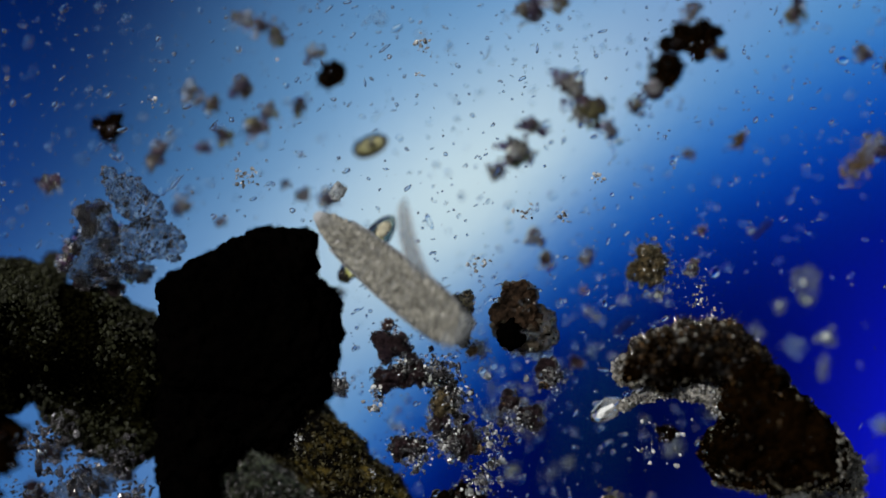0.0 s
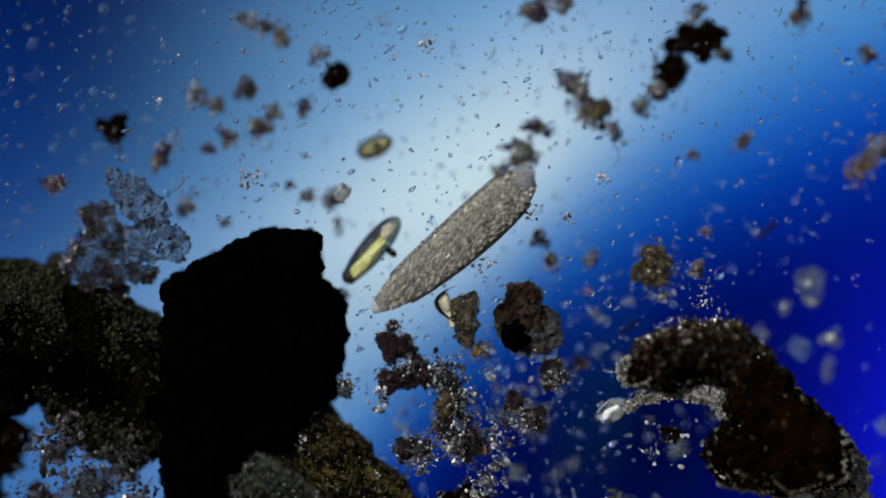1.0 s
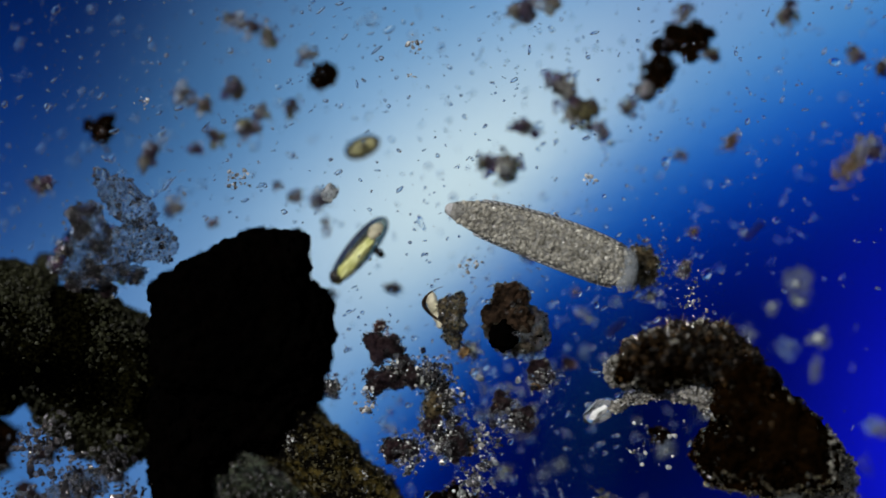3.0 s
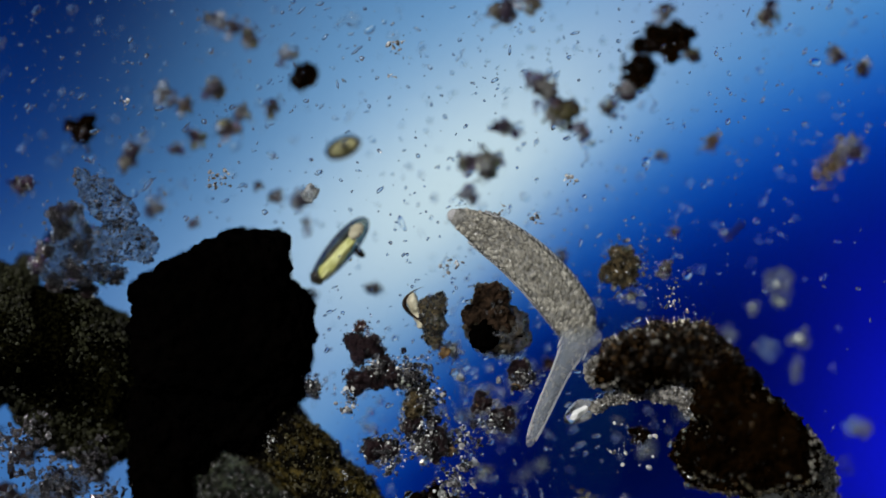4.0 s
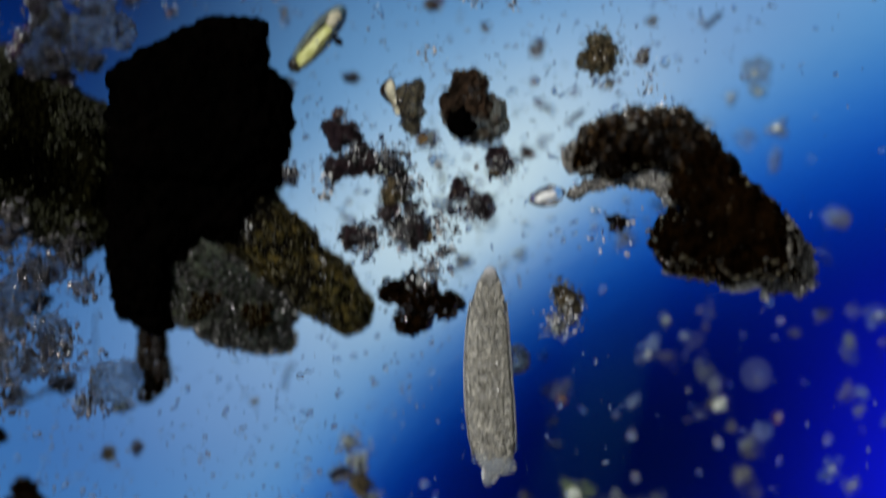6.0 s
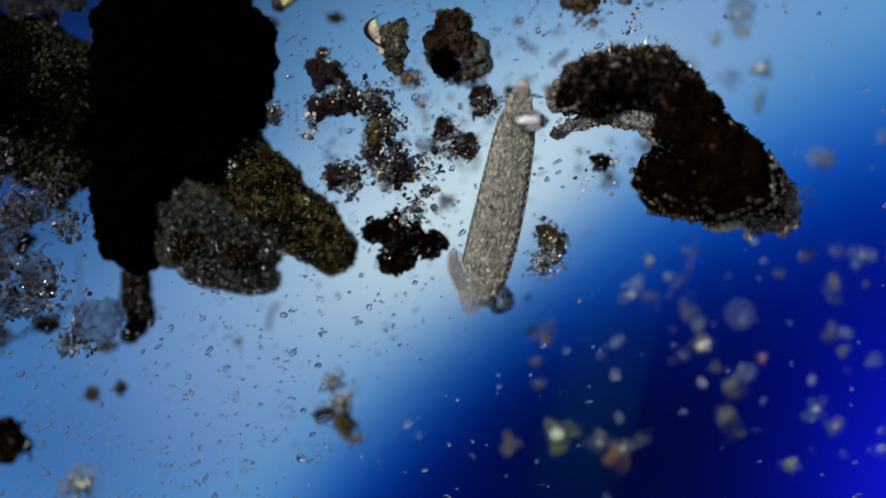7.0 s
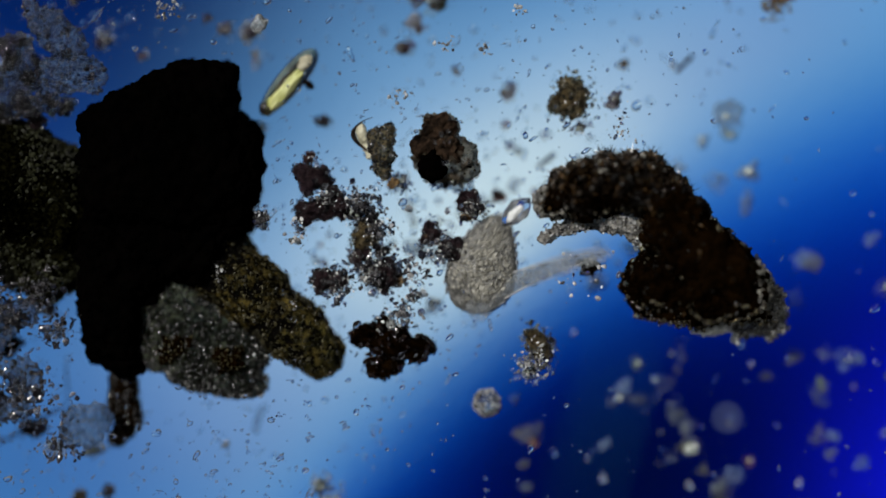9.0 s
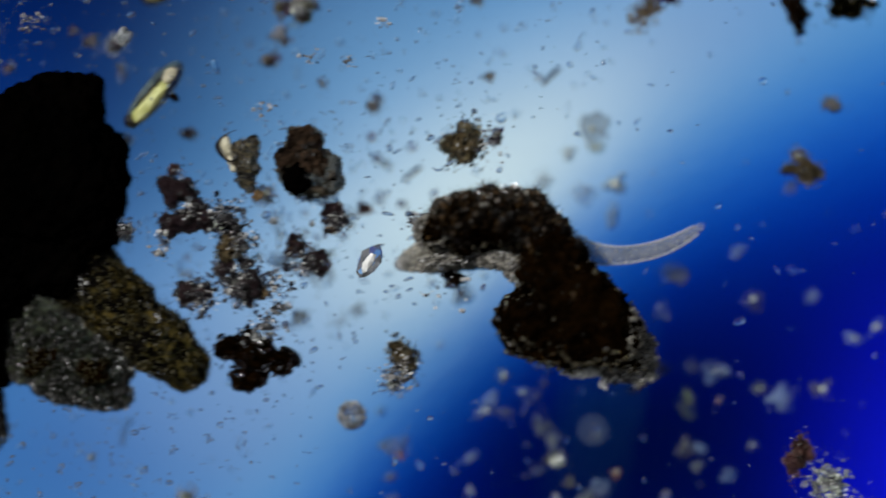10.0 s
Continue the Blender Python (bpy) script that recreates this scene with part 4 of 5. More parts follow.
scatter("debris_particle", "debris", (
    (1786, 290, 40, 1.7, -65, M_HUMUS), (1880, 276, 52, 1.5, 0, M_OLIVE), (1785, 1075, 40, 1.9, 80, M_RED), (1840, 1130, 60, 1.2, -30, M_PALE), (1800, 575, 34, 1.6, -20, M_BROWN), (1790, 545, 20, 1.2, 0, M_ORANGE),
    (1850, 455, 24, 1.2, 0, M_BROWN),     (140, 1258, 48, 1.2, -50, M_HUMUS), (260, 1335, 50, 1.5, 10, M_PALE), (55, 1145, 40, 1.2, 0, M_HUMUS), (1515, 1300, 20, 1, 0, M_PALE)), "debris at the edges of the field")


scatter("debris_particle", "debris", (
    (95, 800, 30, 1.4, 20, M_PURPLE), (150, 850, 34, 1.3, -30, M_PURPLE), (60, 880, 34, 1.2, 40, M_PURPLE), (215, 835, 26, 1.6, -40, M_PURPLE), (120, 940, 36, 1.3, 10, M_GREY), (175, 980, 34, 1.3, -20, M_PURPLE),
    (160, 905, 26, 1.2, 60, M_HUMUS), (80, 1000, 36, 1.2, 0, M_PURPLE), (195, 1050, 30, 1.4, 30, M_PURPLE), (110, 1075, 34, 1.2, 0, M_GREY), (240, 880, 22, 1.4, 80, M_GREY), (235, 1085, 24, 1.5, 10, M_PALE),
    (300, 1090, 26, 1.6, 0, M_GREY), (340, 1075, 20, 1.2, 0, M_PURPLE), (20, 940, 36, 1.1, 0, M_HUMUS), (30, 1060, 34, 1.3, 0, M_PURPLE)), "lacy debris below the plant tissue")


# white flecks stand in for glints and bright spots
scatter("bright_fleck", "mineral", (
    (806, 781, 13, 1.3, 30, M_WHITE), (836, 770, 8, 1.2, 0, M_WHITE), (762, 664, 7, 1.4, 60, M_WHITE), (1128, 694, 10, 1.6, 20, M_WHITE), (1150, 702, 8, 1.3, 0, M_WHITE), (947, 420, 11, 1.4, -40, M_WHITE),
    (905, 748, 6, 1.2, 10, M_WHITE), (862, 852, 8, 1.3, 0, M_WHITE), (578, 346, 9, 1.7, 40, M_WHITE), (1400, 872, 9, 1.8, 0, M_WHITE), (1432, 868, 8, 1.6, -20, M_WHITE), (1368, 1083, 8, 1.1, 0, M_WHITE)), "bright mineral flecks")


def rod(name, label, category, x0, y0, x1, y1, r, mat, seed, sway=0.0):
    """A thin rod or filament lying on the slide, slightly bent."""
    rng = np.random.default_rng(seed)
    n, m = 24, 8
    a, b = np.array(at(x0, y0)), np.array(at(x1, y1))
    side = np.array([-(b - a)[1], (b - a)[0], 0.0])
    vs, fs = [], []
    for k in range(n + 1):
        t = k / n
        c = a + (b - a) * t + side * sway * math.sin(t * 5.0 + seed) * 0.5
        rr = r * U * (0.75 + 0.35 * rng.random()) * (0.35 if k in (0, n) else 1.0)
        d = (b - a) / np.linalg.norm(b - a)
        s1 = np.array([-d[1], d[0], 0.0])
        for j in range(m):
            w = 2 * math.pi * j / m
            vs.append(c + s1 * math.cos(w) * rr + np.array([0, 0, 1.0]) * (math.sin(w) * rr + r * U * 1.1))
    fs = [(k * m + j, k * m + (j + 1) % m, (k + 1) * m + (j + 1) % m, (k + 1) * m + j) for k in range(n) for j in range(m)]
    fs += [tuple(range(m)), tuple(n * m + j for j in range(m))]
    me = bpy.data.meshes.new(name)
    mid = (a + b) / 2 * (1, 1, 0)
    me.from_pydata([(v - mid).tolist() for v in vs], [], fs)
    me.polygons.foreach_set("use_smooth", [True] * len(me.polygons))
    me.materials.append(mat)
    ob = new(name, me)
    ob.location = (mid[0], mid[1], SLIDE_Z)
    return tagged(ob, label, category)


def cell_sheet(x, y, lobes, seed, count, label):
    """A thin crumpled clear sheet with glassy grains."""
    rng = np.random.default_rng(seed)
    base = thing("clear_film", label, "organic film", x, y, 0.035)
    me = lump(lobes, 2.5, seed, 11, 8, M_FILM, "film")
    part("film", me, base)
    stuff("grain_crust", grains_on(me, count * 2 // 3, 0.8, 2.8, rng, M_FILM_GRAINS, "grain_crust"), base, "dark and pale fine grains")
    stuff("violet_crust", grains_on(me, count // 8, 1.6, 5.0, rng, CRUMBS[M_PURPLE], "violet_crust"), base, "glassy violet crumbs")
    return base


cell_sheet(238, 350, [(0, 0, 14, 60, 30, 12, -38), (-34, -32, 12, 22, 12, 10, -52), (20, 22, 14, 42, 28, 12, -20)], 51, 520, "grey-brown crumpled leaf-like organic film")
cell_sheet(262, 425, [(0, 0, 14, 56, 36, 12, 8), (40, 4, 12, 28, 32, 10, 0), (-34, 14, 12, 32, 26, 10, 0)], 52, 700, "grey granular organic film against dark grain")
rod("rod_alga", "short black rod lying against the plant tissue", "alga", 104, 458, 140, 404, 7.0, M_HUMUS, 11)
for x, y, size in ((148, 380, 22), (182, 372, 18), (166, 410, 28), (190, 440, 26), (206, 405, 18), (134, 440, 24), (118, 462, 22), (228, 478, 24), (178, 476, 30), (262, 486, 22), (150, 500, 26), (206, 506, 24), (98, 322, 18)):
    SEED += 1
    debris("detritus_flake", "violet-brown crumbly flake beside the organic film", "detritus", x, y, size, M_PURPLE, SEED, 1.2, SEED * 47 % 180, 5, 60, M_GRAINS, z=0.025)
cell_sheet(178, 432, [(0, 0, 12, 44, 34, 10, 20), (-10, 48, 12, 48, 28, 10, -10), (-6, -46, 12, 30, 32, 10, 60)], 53, 620, "violet-grey crumbly organic film above the plant tissue")
cell_sheet(130, 880, [(0, 0, 14, 60, 30, 12, 30), (-40, 40, 12, 40, 26, 10, -20), (50, -30, 12, 34, 22, 10, 0)], 58, 600, "dark lacy organic film below the plant tissue")
cell_sheet(70, 990, [(0, 0, 14, 50, 40, 12, 0), (50, 30, 12, 44, 26, 10, 40), (-20, 60, 12, 40, 30, 10, 0)], 59, 600, "dark lacy organic film below the plant tissue")
cell_sheet(190, 965, [(0, 0, 12, 30, 44, 10, 20), (-30, 50, 12, 36, 24, 10, 0)], 60, 400, "dark lacy organic film below the plant tissue")
cell_sheet(230, 480, [(0, 0, 12, 50, 16, 10, 0)], 54, 240, "pale grains along the dark grain's edge")

def algal_boat(x, y, turn):
    """The boat-shaped alga: a dark frustule with a yellow-green inside and pale grain at its end."""
    base = thing("boat_alga", "boat-shaped alga with dark wall and yellow-green inside", "alga", x, y, 0, turn)
    v, f = ICO[4]
    p = v.copy()
    p[:, 1] *= 1 + 0.08 * p[:, 0] ** 2 + 0.10 * p[:, 0]
    hull = p * (75, 23, 20) + (0, 0, 20)
    part("wall", mesh_of("wall", hull * U, f, M_WALL), base, "dark glassy wall")
    inner = roughen(p, 21, 0.45, 0.22) * (52, 13, 11) + (-16, -3, 33)
    part("chloroplast", mesh_of("chloroplast", inner * U, f, M_SHELL), base, "bright yellow-green chloroplast")
    band = roughen(ICO[3][0], 8, 0.6, 0.12) * (44, 4, 7) + (2, 9, 38)
    part("dark_band", mesh_of("dark_band", band * U, ICO[3][1], M_FRUSTULE), base, "dark band along the inside")
    end = roughen(ICO[3][0], 12, 0.6, 0.15) * (11, 14, 9) + (-62, 0, 32)
    part("end_cap", mesh_of("end_cap", end * U, ICO[3][1], M_FRUSTULE), base, "dark blunt end")
    drop = roughen(ICO[3][0], 5, 0.6, 0.15) * (17, 11, 8) + (45, 0, 38)
    part("oil_drop", mesh_of("oil_drop", drop * U, ICO[3][1], M_CREAM), base, "pale oil drop")
    part("spine", mesh_of("spine", (roughen(ICO[2][0], 6, 0.6, 0.3) * (7, 12, 6) + (20, -28, 22)) * U, ICO[2][1], M_HUMUS), base)
    return base


def oval_alga(x, y, turn):
    """A plump oval cell with a dark wall and an olive inside."""
    base = thing("oval_alga", "plump oval alga with dark wall and olive inside", "alga", x, y, SLIDE_Z, turn)
    v, f = ICO[4]
    part("wall", mesh_of("wall", (roughen(v, 3, 0.8, 0.05) * (34, 19, 16) + (0, 0, 17)) * U, f, M_FRUSTULE), base, "dark glassy wall")
    part("chloroplast", mesh_of("chloroplast", (roughen(v, 4, 0.5, 0.16) * (26, 12, 8) + (2, 0, 30)) * U, f, M_OLIVE_CELL), base, "olive chloroplast")
    part("oil_drop", mesh_of("oil_drop", (ICO[3][0] * (9, 6, 5) + (4, 1, 38)) * U, ICO[3][1], M_PALE), base, "pale oil drop")
    return base


def round_cell(x, y, size):
    """A round pale cell: a clear wall packed with glassy granules."""
    rng = np.random.default_rng(64)
    base = thing("round_cell", "round pale cell packed with glassy granules", "cell", x, y, 0.0)
    part("wall", mesh_of("wall", (roughen(ICO[4][0], 4, 0.6, 0.06) * (size * 0.92, size * 0.88, size * 0.66) + (0, 0, size * 0.7)) * U, ICO[4][1], M_PALE), base, "clear wall")
    a, h = rng.random(240) * 2 * np.pi, rng.random(240)
    c = np.stack([np.cos(a) * np.sqrt(1 - h * h) * size, np.sin(a) * np.sqrt(1 - h * h) * size, (0.7 + 0.68 * h) * size], 1)
    stuff("granule_layer", grain_mesh(c * U, (1.2 + 2.6 * rng.random(240) ** 1.5) * U, rng, M_RIM, "granule_layer", 0.3), base, "pale and dark granules")
    return base


round_cell(999, 1006, 24)
algal_boat(650, 441, 50)
oval_alga(655, 258, 24)
CRYSTAL = thing("crystal", "clear bright crystal with dark refracting edges", "crystal", 1070, 725)
rngc = np.random.default_rng(77)
cv = ICO[1][0] * (1 + (rngc.random((12, 1)) - 0.5) * 0.35) * (38, 21, 20)
part("body", mesh_of("body", (cv + (0, 0, 22)) * U, ICO[1][1], M_CRYSTAL, False), CRYSTAL)
part("heart", mesh_of("heart", (roughen(ICO[1][0], 9, 0.5, 0.3) * (22, 9, 6) + (0, 0, 40)) * U, ICO[1][1], M_WHITE, False), CRYSTAL, "bright white face")


rod("filament", "thin dark algal filament lying on the slide", "filament", 60, 1105, 250, 1022, 3.0, M_FRUSTULE, 3, 0.06)
rod("filament", "fine dark upright thread beside plant tissue", "filament", 256, 925, 248, 1022, 1.6, M_FRUSTULE, 4, 0.08)
rod("rod_alga", "short violet rod-shaped alga on the slide", "alga", 1090, 590, 1122, 565, 4.0, M_PURPLE, 5)
rod("rod_alga", "faint clear rod lying near the black grain", "alga", 262, 292, 300, 240, 7.0, M_GREY, 6)
rod("rod_alga", "faint grey rod in the upper water", "alga", 915, 22, 990, -8, 7.0, M_GREY, 7)
rod("rod_alga", "small pale rod among the specks", "alga", 1336, 420, 1368, 390, 4.5, M_PURPLE, 8)
rod("rod_alga", "clear bent rod on the bottom glass", "alga", 606, 1012, 584, 1062, 6.0, M_GREY, 9, 0.1)
cell_sheet(290, 1045, [(0, 0, 16, 42, 40, 14, 0), (25, -15, 14, 30, 26, 12, 0)], 57, 14, "clear folded cell wall beside brown shred")
debris("humus_lump", "black humus lump at the edge of the debris", "humus", -52, 770, 125, M_HUMUS, 901, 1.3, 80, 7, 200, M_HUMUS_GRAINS)


def frost(x, y, spread, count, seed, label, mat=M_PALE_GRAINS, large=4.0):
    """A frost-like cluster of tiny clear grains, one thing."""
    rng = np.random.default_rng(seed)
    d = rng.normal(0, spread * 0.75, (count, 2))
    r = 1.0 + (large - 1.0) * rng.random(count) ** 2.0
    high = 62 + rng.random(count) * 45 * np.exp(-(d ** 2).sum(1) / (2 * (spread * 0.75) ** 2))
    places = np.stack([d[:, 0], d[:, 1], r * 0.8 + high], 1) * U
    ob = new("grain_cluster", grain_mesh(places, r * U, rng, mat, "grain_cluster", 0.35, 1, 0.9))
    ob.location = at(x, y)
    tagged(ob, label, "grain cluster", "frosty grain clusters", "stuff")


for x, y, spread, count in ((436, 315, 13, 34), (665, 715, 12, 34), (750, 80, 12, 20), (1055, 315, 9, 12), (1000, 385, 9, 14), (740, 135, 5, 6), (930, 375, 12, 16), (270, 182, 7, 8),
                            (845, 465, 14, 20), (1240, 540, 18, 10), (1140, 790, 14, 10), (850, 850, 18, 20), (1330, 700, 9, 16), (1070, 930, 16, 40), (530, 770, 14, 30), (660, 835, 8, 14)):
    SEED += 1
    frost(x, y, spread, count * 3 // 2, SEED, "frost-like cluster of tiny clear grains", M_RIM, 3.8)


for x, y, spread, count in ((90, 790, 34, 420), (150, 850, 38, 500), (60, 900, 34, 380), (215, 815, 26, 320), (130, 960, 40, 480), (200, 1000, 36, 420), (90, 1050, 36, 360), (250, 1080, 24, 200), (120, 760, 26, 260), (245, 880, 24, 200)):
    SEED += 1
    frost(x, y, spread, count // 3, SEED, "lacy violet crumbs below the plant tissue", CRUMBS[M_PURPLE], 6.5)
    frost(x, y, spread, count // 5, SEED + 700, "clear glassy crumbs below the plant tissue", M_FILM_GRAINS, 4.6)


for x, y, spread, count in ((772, 655, 24, 210), (800, 700, 24, 200), (800, 775, 28, 230), (850, 850, 24, 60), (740, 790, 22, 90), (920, 735, 24, 80), (975, 665, 20, 60), (870, 770, 24, 110), (1175, 765, 34, 20),
                            (1235, 515, 26, 20), (670, 690, 10, 40), (605, 680, 14, 60), (715, 640, 20, 60), (1110, 660, 12, 50), (1090, 930, 24, 80), (870, 817, 11, 60), (850, 845, 13, 40), (735, 815, 14, 60), (790, 660, 22, 140)):
    SEED += 1
    frost(x, y, spread * 0.85, count * 2 // 5, SEED, "glittering pale grains among the sediment", M_RIM, 4.2)
    frost(x, y, spread * 0.9, count * 2 // 5, SEED + 900, "glassy grey grains among the sediment", M_FILM_GRAINS, 5.2)
    frost(x, y, spread * 0.8, count * 2 // 5, SEED + 1300, "glassy violet-brown crumbs among the sediment", CRUMBS[M_PURPLE], 5.6)
    frost(x, y, spread * 0.9, 4 + count // 6, SEED + 500, "opaque white grains painted as glints among the sediment", M_GLINT, 2.2)


def specks(count, low, high, size, seed, label, mat, flat=0.6, long=0.0, right=2050, bottom=1420, lean=0.0):
    """Fine particles all over the water, past counting. lean: how much denser they lie over the upper part."""
    rng = np.random.default_rng(seed)
    x, y = rng.uniform(-80, right, count), -60 + (bottom + 60) * rng.random(count) ** (1 + lean)
    z = rng.uniform(low, high, count)
    r = size[0] + (size[1] - size[0]) * rng.random(count) ** 2.2
    sparse = (x > 820 + (1100 - y) * 0.9) & (rng.random(count) < 0.86)
    clear = ~sparse & ~(((x > 265) & (x < 615) & (y > 395) & (y < 960)) | ((x < 300) & (y > 445) & (y < 790)) | ((x > 1110) & (x < 1480) & (y > 580) & (y < 880)))
    x, y, z, r = x[clear], y[clear], z[clear], r[clear]
    places = np.stack([(x - 784) * U, (441 - y) * U, z], 1)
    ob = new("specks", grain_mesh(places, r * U, rng, mat, "specks", 0.32, 2, 0.9, flat, long))
    tagged(ob, label, "specks", kind="stuff")


specks(2000, 0.05, 0.09, (0.9, 2.8), 61, "fine clear specks suspended in the water", M_SPECK, 0.5)
specks(1800, SLIDE_Z, 0.04, (2.4, 5.2), 62, "soft clear flecks drifting in the water", M_CLEAR, 0.35, 1.0)
specks(1000, 0.03, 0.09, (1.4, 3.6), 63, "small drawn-out clear flakes in the water", M_SPECK, 0.4, 1.6, lean=0.5)
specks(1100, 0.045, 0.085, (1.5, 4.2), 66, "clear drawn-out flakes over the lower water", M_SPECK, 0.45, 1.2, 1200, 1400, lean=-0.5)
specks(150, 0.05, 0.09, (1.4, 3.4), 65, "small crisp grains in the upper water", M_PALE_GRAINS, 1.0, 0.0, 1450, 520)


# ---- the swimmer ----
CILIATE = thing("ciliate", "grey granular spindle-shaped ciliate with a clear snout", "ciliate", 572, 388, 0.1)
SEGMENTS, SNOUT = 30, 20
BODY_PARTS, SNOUT_PARTS = [], []


def body_radius(s):
    return 0.88 * float(np.interp(s, (0, 0.06, 0.16, 0.3, 0.5, 0.7, 0.85, 0.95, 1.0), (14, 24, 33, 40, 45, 47, 45, 40, 33)))


for n in range(SEGMENTS):
    s = n / (SEGMENTS - 1)
    r = body_radius(s)
    v, f = ICO[4]
    p = roughen(v, 300 + n, 0.16, 0.03, 4) * (min(42, 14 + s * 120, 18 + (1 - s) * 200), r, r * 0.55)
    segment = part("body_segment", mesh_of("body_segment", p * U, f, M_TAIL if n < 1 else M_BODY), CILIATE)
    BODY_PARTS.append(segment)
    rng = np.random.default_rng(500 + n)
    if n < 2:
        continue
    k = 16 + int(r * 1.5)
    a = rng.uniform(0.38, math.pi - 0.38, k)
    c = np.stack([rng.uniform(-8, 8, k), np.cos(a) * r, np.sin(a) * r * 0.55], 1)
    stuff("granule_layer", grain_mesh(c * 0.97 * U, (1.2 + 3.0 * rng.random(k) ** 1.6) * U, rng, M_GRANULE, "granule_layer", 0.4), segment, "pale food granules")
    # strips of clear skin, whitened to paint the bright rim along the body
    for side in (1, -1) if 5 < n < SEGMENTS - 3 else ():
        edge = ICO[3][0] * (26, 5.0, 6) + (0, side * (r - 0.5), 1)
        part("pellicle", mesh_of("pellicle", edge * U, ICO[2][1], M_PELLICLE), segment, "clear outer skin, painted pale as a bright rim")
for n in range(SNOUT):
    s = n / (SNOUT - 1)
    r = float(np.interp(s, (0, 0.1, 0.22, 0.4, 0.7, 0.88, 1), (40, 31, 20, 16, 14, 12, 8)))
    v, f = ICO[3]
    p = roughen(v, 400 + n, 0.3, 0.03) * (22 if s < 0.85 else 14, r, min(r * 0.6, 14))
    segment = part("snout_segment", mesh_of("snout_segment", p * U, f, M_SNOUT), CILIATE, "clear bluish snout")
    SNOUT_PARTS.append(segment)
    rng = np.random.default_rng(800 + n)
    a = rng.uniform(0.3, math.pi - 0.3, 7)
    c = np.stack([rng.uniform(-7, 7, 7), np.cos(a) * r, np.sin(a) * min(r * 0.6, 14)], 1)
    # the same painted bright rim along the snout
    for side in (1, -1) if 2 < n < SNOUT - 1 else ():
        edge = ICO[2][0] * (12, 2.0, 3.0) + (0, side * (r - 1.0), 2)
        part("pellicle", mesh_of("pellicle", edge * U, ICO[2][1], M_PELLICLE), segment, "clear outer skin, painted pale as a bright rim")
    stuff("granule_layer", grain_mesh(c * 0.95 * U, (0.8 + 1.2 * rng.random(7)) * U, rng, M_GRANULE, "granule_layer", 0.3), segment, "fine pale granules")

# seconds; tail and front on the map; bend of the body; turn, bend and length of the snout; height
SWIM_FIRST = [
    (0, 572, 388, 810, 585, 0, 172, -40, 225, 0.10), (0.2, 589, 441, 797, 511, 15, 128, -30, 245, -0.005), (0.4, 596, 501, 818, 482, 40, 100, -35, 215, -0.01), (0.5, 607, 519, 814, 420, 48, 69, -18, 105, 0.015),
    (0.6, 620, 531, 814, 361, 50, 35, 0, 80, 0.05), (0.8, 640, 550, 860, 355, 20, -15, 0, -12, 0.07), (1, 664, 538, 914, 323, 8, -60, 0, -14, 0.07),
    (1.2, 706, 501, 952, 325, -30, -87, -85, 165, 0.07), (1.4, 764, 466, 1005, 314, -35, -75, -90, 175, 0.07)]
SWIM_SECOND = [
    (1.6, 792, 428, 1040, 330, -55, -80, -55, 180, 0.07), (1.8, 796, 350, 1070, 407, -55, -95, 0, 60, 0.07), (2, 820, 308, 1092, 449, -25, -140, 0, 5, 0.07),
    (2.2, 842, 329, 1118, 482, -10, -190, -30, 175, 0.07), (2.5, 831, 330, 1110, 487, -10, -208, -35, 185, 0.07), (2.6, 834, 334, 1124, 478, -10, -235, 0, 120, 0.07),
    (2.8, 826, 354, 1123, 476, -8, -180, 0, 10, 0.07), (3, 815, 370, 1118, 476, -8, -165, 0, 0, 0.07), (3.2, 808, 390, 1110, 466, -8, -130, 0, 95, 0.07)]
SWIM_THIRD = [
    (4.3, 924, 385, 1043, 652, -45, -25, 0, 190, 0.07), (4.5, 993, 401, 1013, 699, -45, 5, -10, 200, 0.07), (4.7, 1038, 463, 994, 781, -40, 10, 0, 190, 0.07),
    (4.9, 1047, 556, 972, 883, -15, 0, 0, 180, 0.07), (5.2, 1046, 629, 963, 954, 18, -10, 0, 170, 0.07), (5.5, 1013, 716, 942, 1036, 18, -10, 0, 150, 0.07),
    (5.8, 972, 823, 927, 1146, 12, -10, 0, 120, 0.07), (6, 953, 856, 963, 1182, 12, -30, 0, 10, 0.07), (6.2, 979, 817, 946, 1170, 10, -60, 0, 30, 0.07)]
SWIM_FOURTH = [
    (7.3, 1046, 598, 979, 958, -10, -112, -75, 70, 0.068), (7.5, 1048, 593, 991, 953, -8, -118, -75, 72, 0.068), (8, 1044, 643, 967, 918, -6, -80, -60, -17, 0.062),
    (8.5, 1056, 636, 962, 872, -5, 100, 0, 10, 0.062), (8.8, 1043, 651, 964, 848, 0, 143, -10, 190, 0.045), (9, 1022, 686, 977, 826, 10, 130, -15, 225, 0.04),
    (9.1, 988, 752, 1002, 814, 10, 95, -15, 240, 0.03)]
SWIM_FIFTH = [
    (9.2, 978, 802, 1116, 745, -15, 0, 0, 150, 0.025), (9.3, 960, 801, 1215, 725, -35, 5, 0, 160, 0.022), (9.5, 958, 803, 1258, 710, -40, 5, 10, 180, 0.022),
    (9.7, 1022, 788, 1284, 700, -40, 10, 15, 250, 0.022), (9.8, 1065, 759, 1305, 699, -35, -5, 45, 270, 0.022), (10, 1088, 739, 1361, 702, -25, -18, 60, 240, 0.022)]


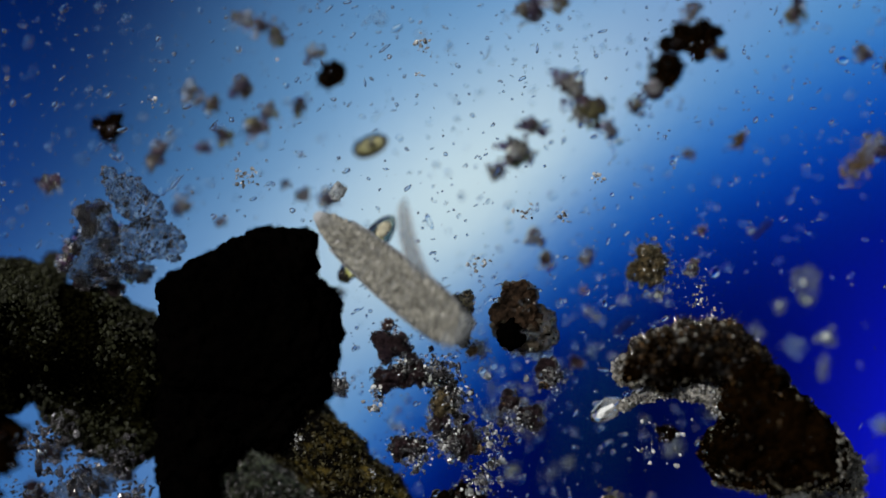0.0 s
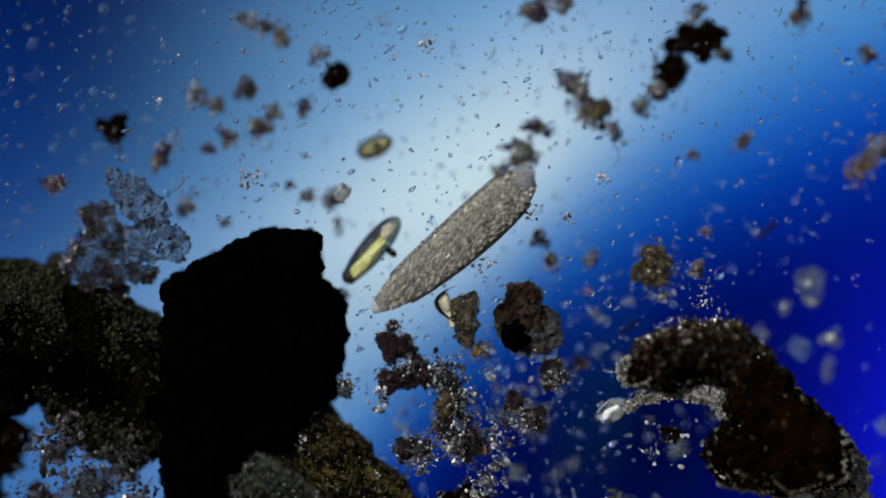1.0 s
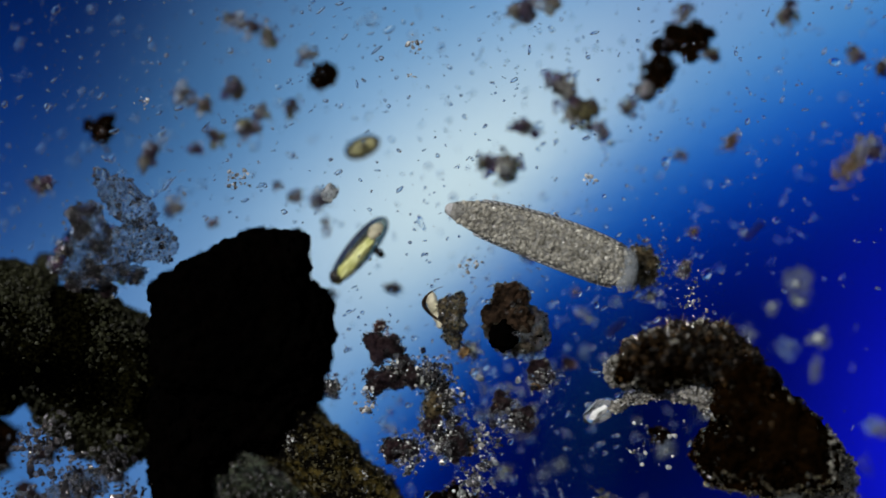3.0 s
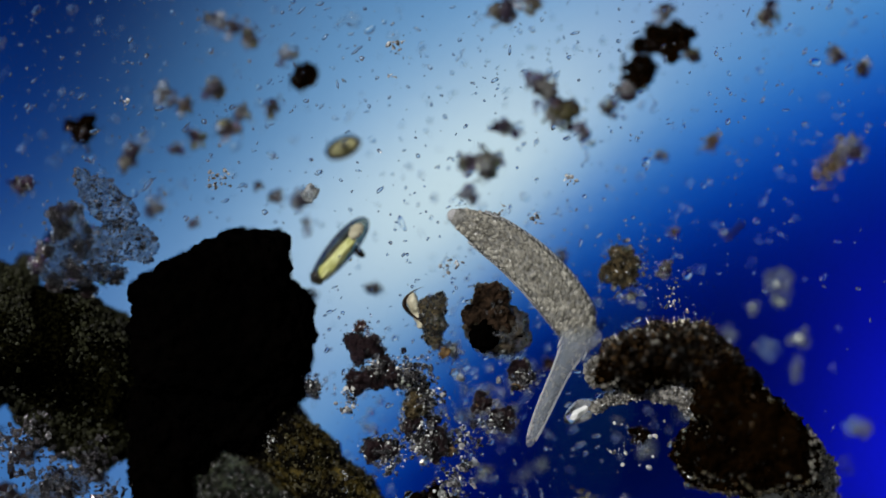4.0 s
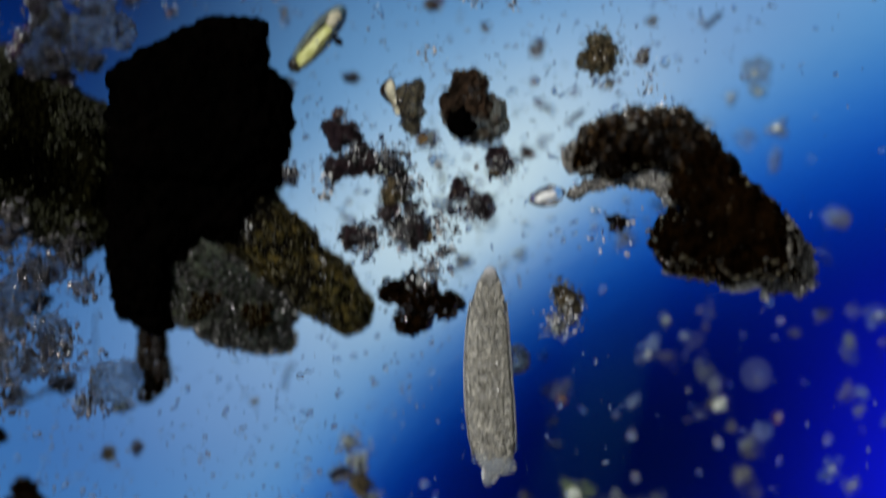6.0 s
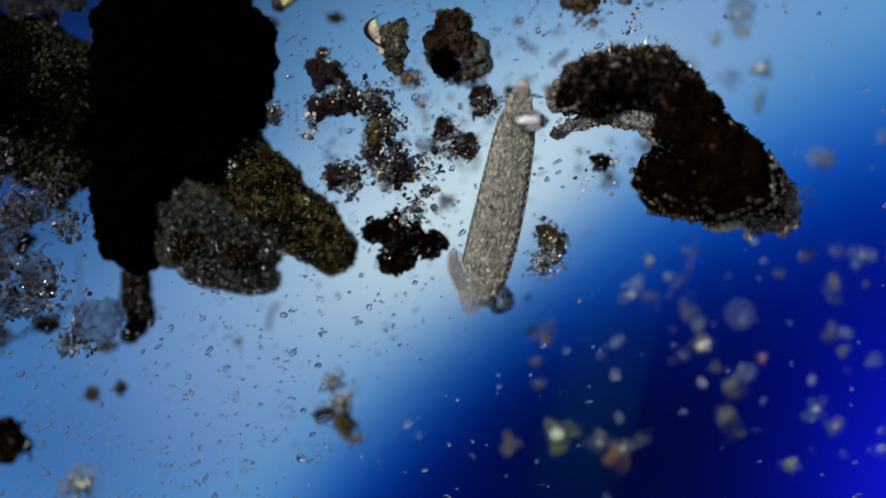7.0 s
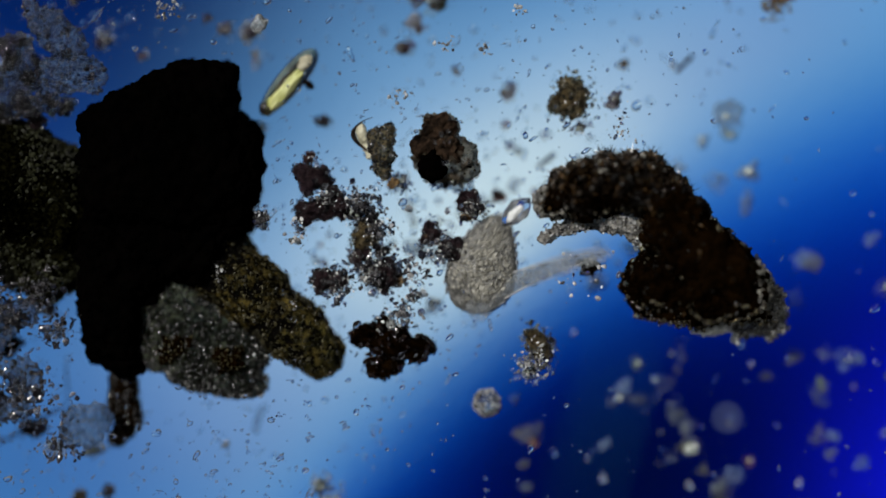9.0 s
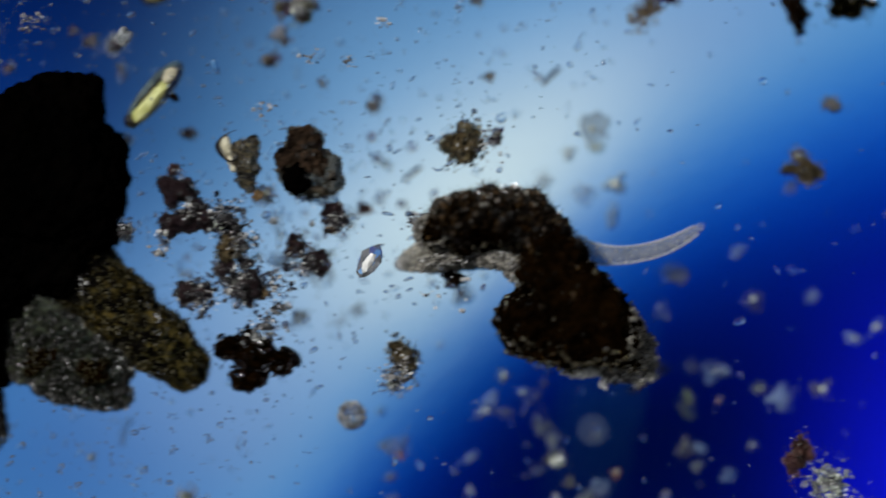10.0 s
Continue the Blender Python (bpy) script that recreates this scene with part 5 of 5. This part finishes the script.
def glide(rows, t):
    """A smooth value between rows of (time, values...)."""
    a = np.array(rows, float)
    times = a[:, 0]
    slope = np.gradient(a[:, 1:], times, axis=0)
    k = int(np.clip(np.searchsorted(times, t, "right") - 1, 0, len(times) - 2))
    h = times[k + 1] - times[k]
    u = (t - times[k]) / h
    return ((2 * u ** 3 - 3 * u ** 2 + 1) * a[k, 1:] + (u ** 3 - 2 * u ** 2 + u) * h * slope[k]
            + (3 * u ** 2 - 2 * u ** 3) * a[k + 1, 1:] + (u ** 3 - u ** 2) * h * slope[k + 1])


def spine(values):
    """The poses of the whole swimmer, of each body segment and of each snout segment."""
    tx, ty, fx, fy, bend, turn, curl, reach, z = values
    a, b = at(tx, ty), at(fx, fy)
    chord = (b - a).length
    head = math.atan2(b.y - a.y, b.x - a.x)
    bend, turn, curl = radians(bend), radians(turn), radians(curl)
    arc = chord * (bend / 2 / math.sin(bend / 2) if abs(bend) > 1e-4 else 1.0)
    root = Matrix.Translation((a.x, a.y, z)) @ Matrix.Rotation(head, 4, "Z")
    out, x, y, h = [], 0.0, 0.0, -bend / 2
    bulge = max(0.0, 285 * U - chord) * 0.13
    for k in range(SEGMENTS):
        # a drawn-in body swells: its segments slide past one another to both sides
        aside = (1, -1, 0)[k % 3] * bulge * math.sin(math.pi * (k / (SEGMENTS - 1)) ** 1.8)
        out.append(Matrix.Translation((x - math.sin(h) * aside, y + math.cos(h) * aside, 0)) @ Matrix.Rotation(h, 4, "Z"))
        h += bend / (SEGMENTS - 1) / 2
        x, y = x + math.cos(h) * arc / (SEGMENTS - 1), y + math.sin(h) * arc / (SEGMENTS - 1)
        h += bend / (SEGMENTS - 1) / 2
    x, y = out[SEGMENTS - 1].translation.x, out[SEGMENTS - 1].translation.y
    h = bend / 2 + turn
    step = (reach + 20) * U / (SNOUT - 1)
    for k in range(SNOUT):
        out.append(Matrix.Translation((x, y, 0.004)) @ Matrix.Rotation(h, 4, "Z"))
        x, y = x + math.cos(h) * step, y + math.sin(h) * step
        h += curl / (SNOUT - 1)
    return root, out


def drift(ob, rows):
    """Rows of (seconds, x, y, height, turn) on the map."""
    walk(ob, [(t, Matrix.Translation(at(x, y, z)) @ pose(0, 0, 0, 0, 0, turn)) for t, x, y, z, turn in rows])


def motions():
    # the lamp stays with the optics, and slides a little along the slope of its painted light as the stage is raised
    slide = ((0, -5), (2.5, -18), (5, -20), (5.5, -15), (6, 8), (6.4, 10), (7.5, 2), (8.2, 5), (8.6, 22), (9, 40), (9.5, 32), (10, 12))
    slid = [np.interp(t, [r[0] for r in slide], [r[1] for r in slide]) * U * 1.21 for t, _, _ in STAGE]
    walk(LAMP, [(t, pose(x + 0.66 * d, y - 0.75 * d, LAMP_Z, 0, 0, np.interp(t, (5, 6.2, 8.5, 9.5, 10), (0, -4, -5, -4, -2)))) for (t, x, y), d in zip(STAGE, slid)])
    swim = SWIM_FIRST + SWIM_SECOND + SWIM_THIRD + SWIM_FOURTH + SWIM_FIFTH
    times = sorted({round(k * 0.2, 1) for k in range(51)} | {r[0] for r in swim})
    poses = [(t, *spine(glide(swim, t))) for t in times]
    walk(CILIATE, [(t, root) for t, root, _ in poses])
    for k, ob in enumerate(BODY_PARTS + SNOUT_PARTS):
        walk(ob, [(t, parts[k]) for t, _, parts in poses])
    drift(CRYSTAL, [(0, 1070, 725, 0.02, 35), (4.3, 1072, 725, 0.02, 35), (5.2, 1062, 714, 0.03, 30), (5.5, 1050, 721, 0.04, 30), (6.2, 1051, 720, 0.08, 10), (7.3, 1048, 690, 0.095, 0), (7.5, 1051, 690, 0.095, 0),
                    (8, 1052, 662, 0.09, 20), (8.5, 1058, 640, 0.075, 55), (9, 1048, 672, 0.065, 45), (9.2, 1025, 709, 0.06, 40), (9.4, 1007, 737, 0.05, 35), (9.6, 957, 757, 0.04, 40), (9.8, 982, 749, 0.04, 50), (10, 1030, 736, 0.04, 60)])
    drift(HUMUS, [(0, 1300, 716, 0, 0), (9.2, 1300, 716, 0, 0), (9.5, 1310, 724, 0, -1), (9.8, 1318, 748, 0, -4), (10, 1322, 761, 0, -5)])
    drift(PIECES[(1150, 472)], [(0, 1150, 472, 0.025, 10), (9.4, 1150, 472, 0.025, 10), (10, 1200, 530, 0.025, -10)])
    drift(PIECES[(1222, 478)], [(0, 1222, 478, 0.025, 60), (9.4, 1222, 478, 0.025, 60), (10, 1252, 520, 0.025, 60)])
    drift(PIECES[(945, 422)], [(0, 945, 422, -0.015, -40), (2.5, 945, 422, -0.015, -40), (4.3, 870, 334, -0.015, -60), (10, 870, 334, -0.015, -60)])
    drift(PIECES[(966, 456)], [(0, 966, 456, -0.015, -50), (2.5, 966, 456, -0.015, -50), (4.3, 850, 379, -0.015, 40), (10, 850, 379, -0.015, 40)])
    drift(PIECES[(912, 268)], [(0, 912, 268, -0.015, 0), (1.6, 912, 268, -0.015, 0), (2.4, 908, 296, -0.015, 30), (4.3, 905, 288, -0.015, 40), (10, 905, 288, -0.015, 40)])
    drift(PIECES[(880, 302)], [(0, 880, 302, -0.015, 20), (1.6, 880, 302, -0.015, 20), (2.4, 874, 284, -0.015, 0), (10, 876, 282, -0.015, 0)])


motions()
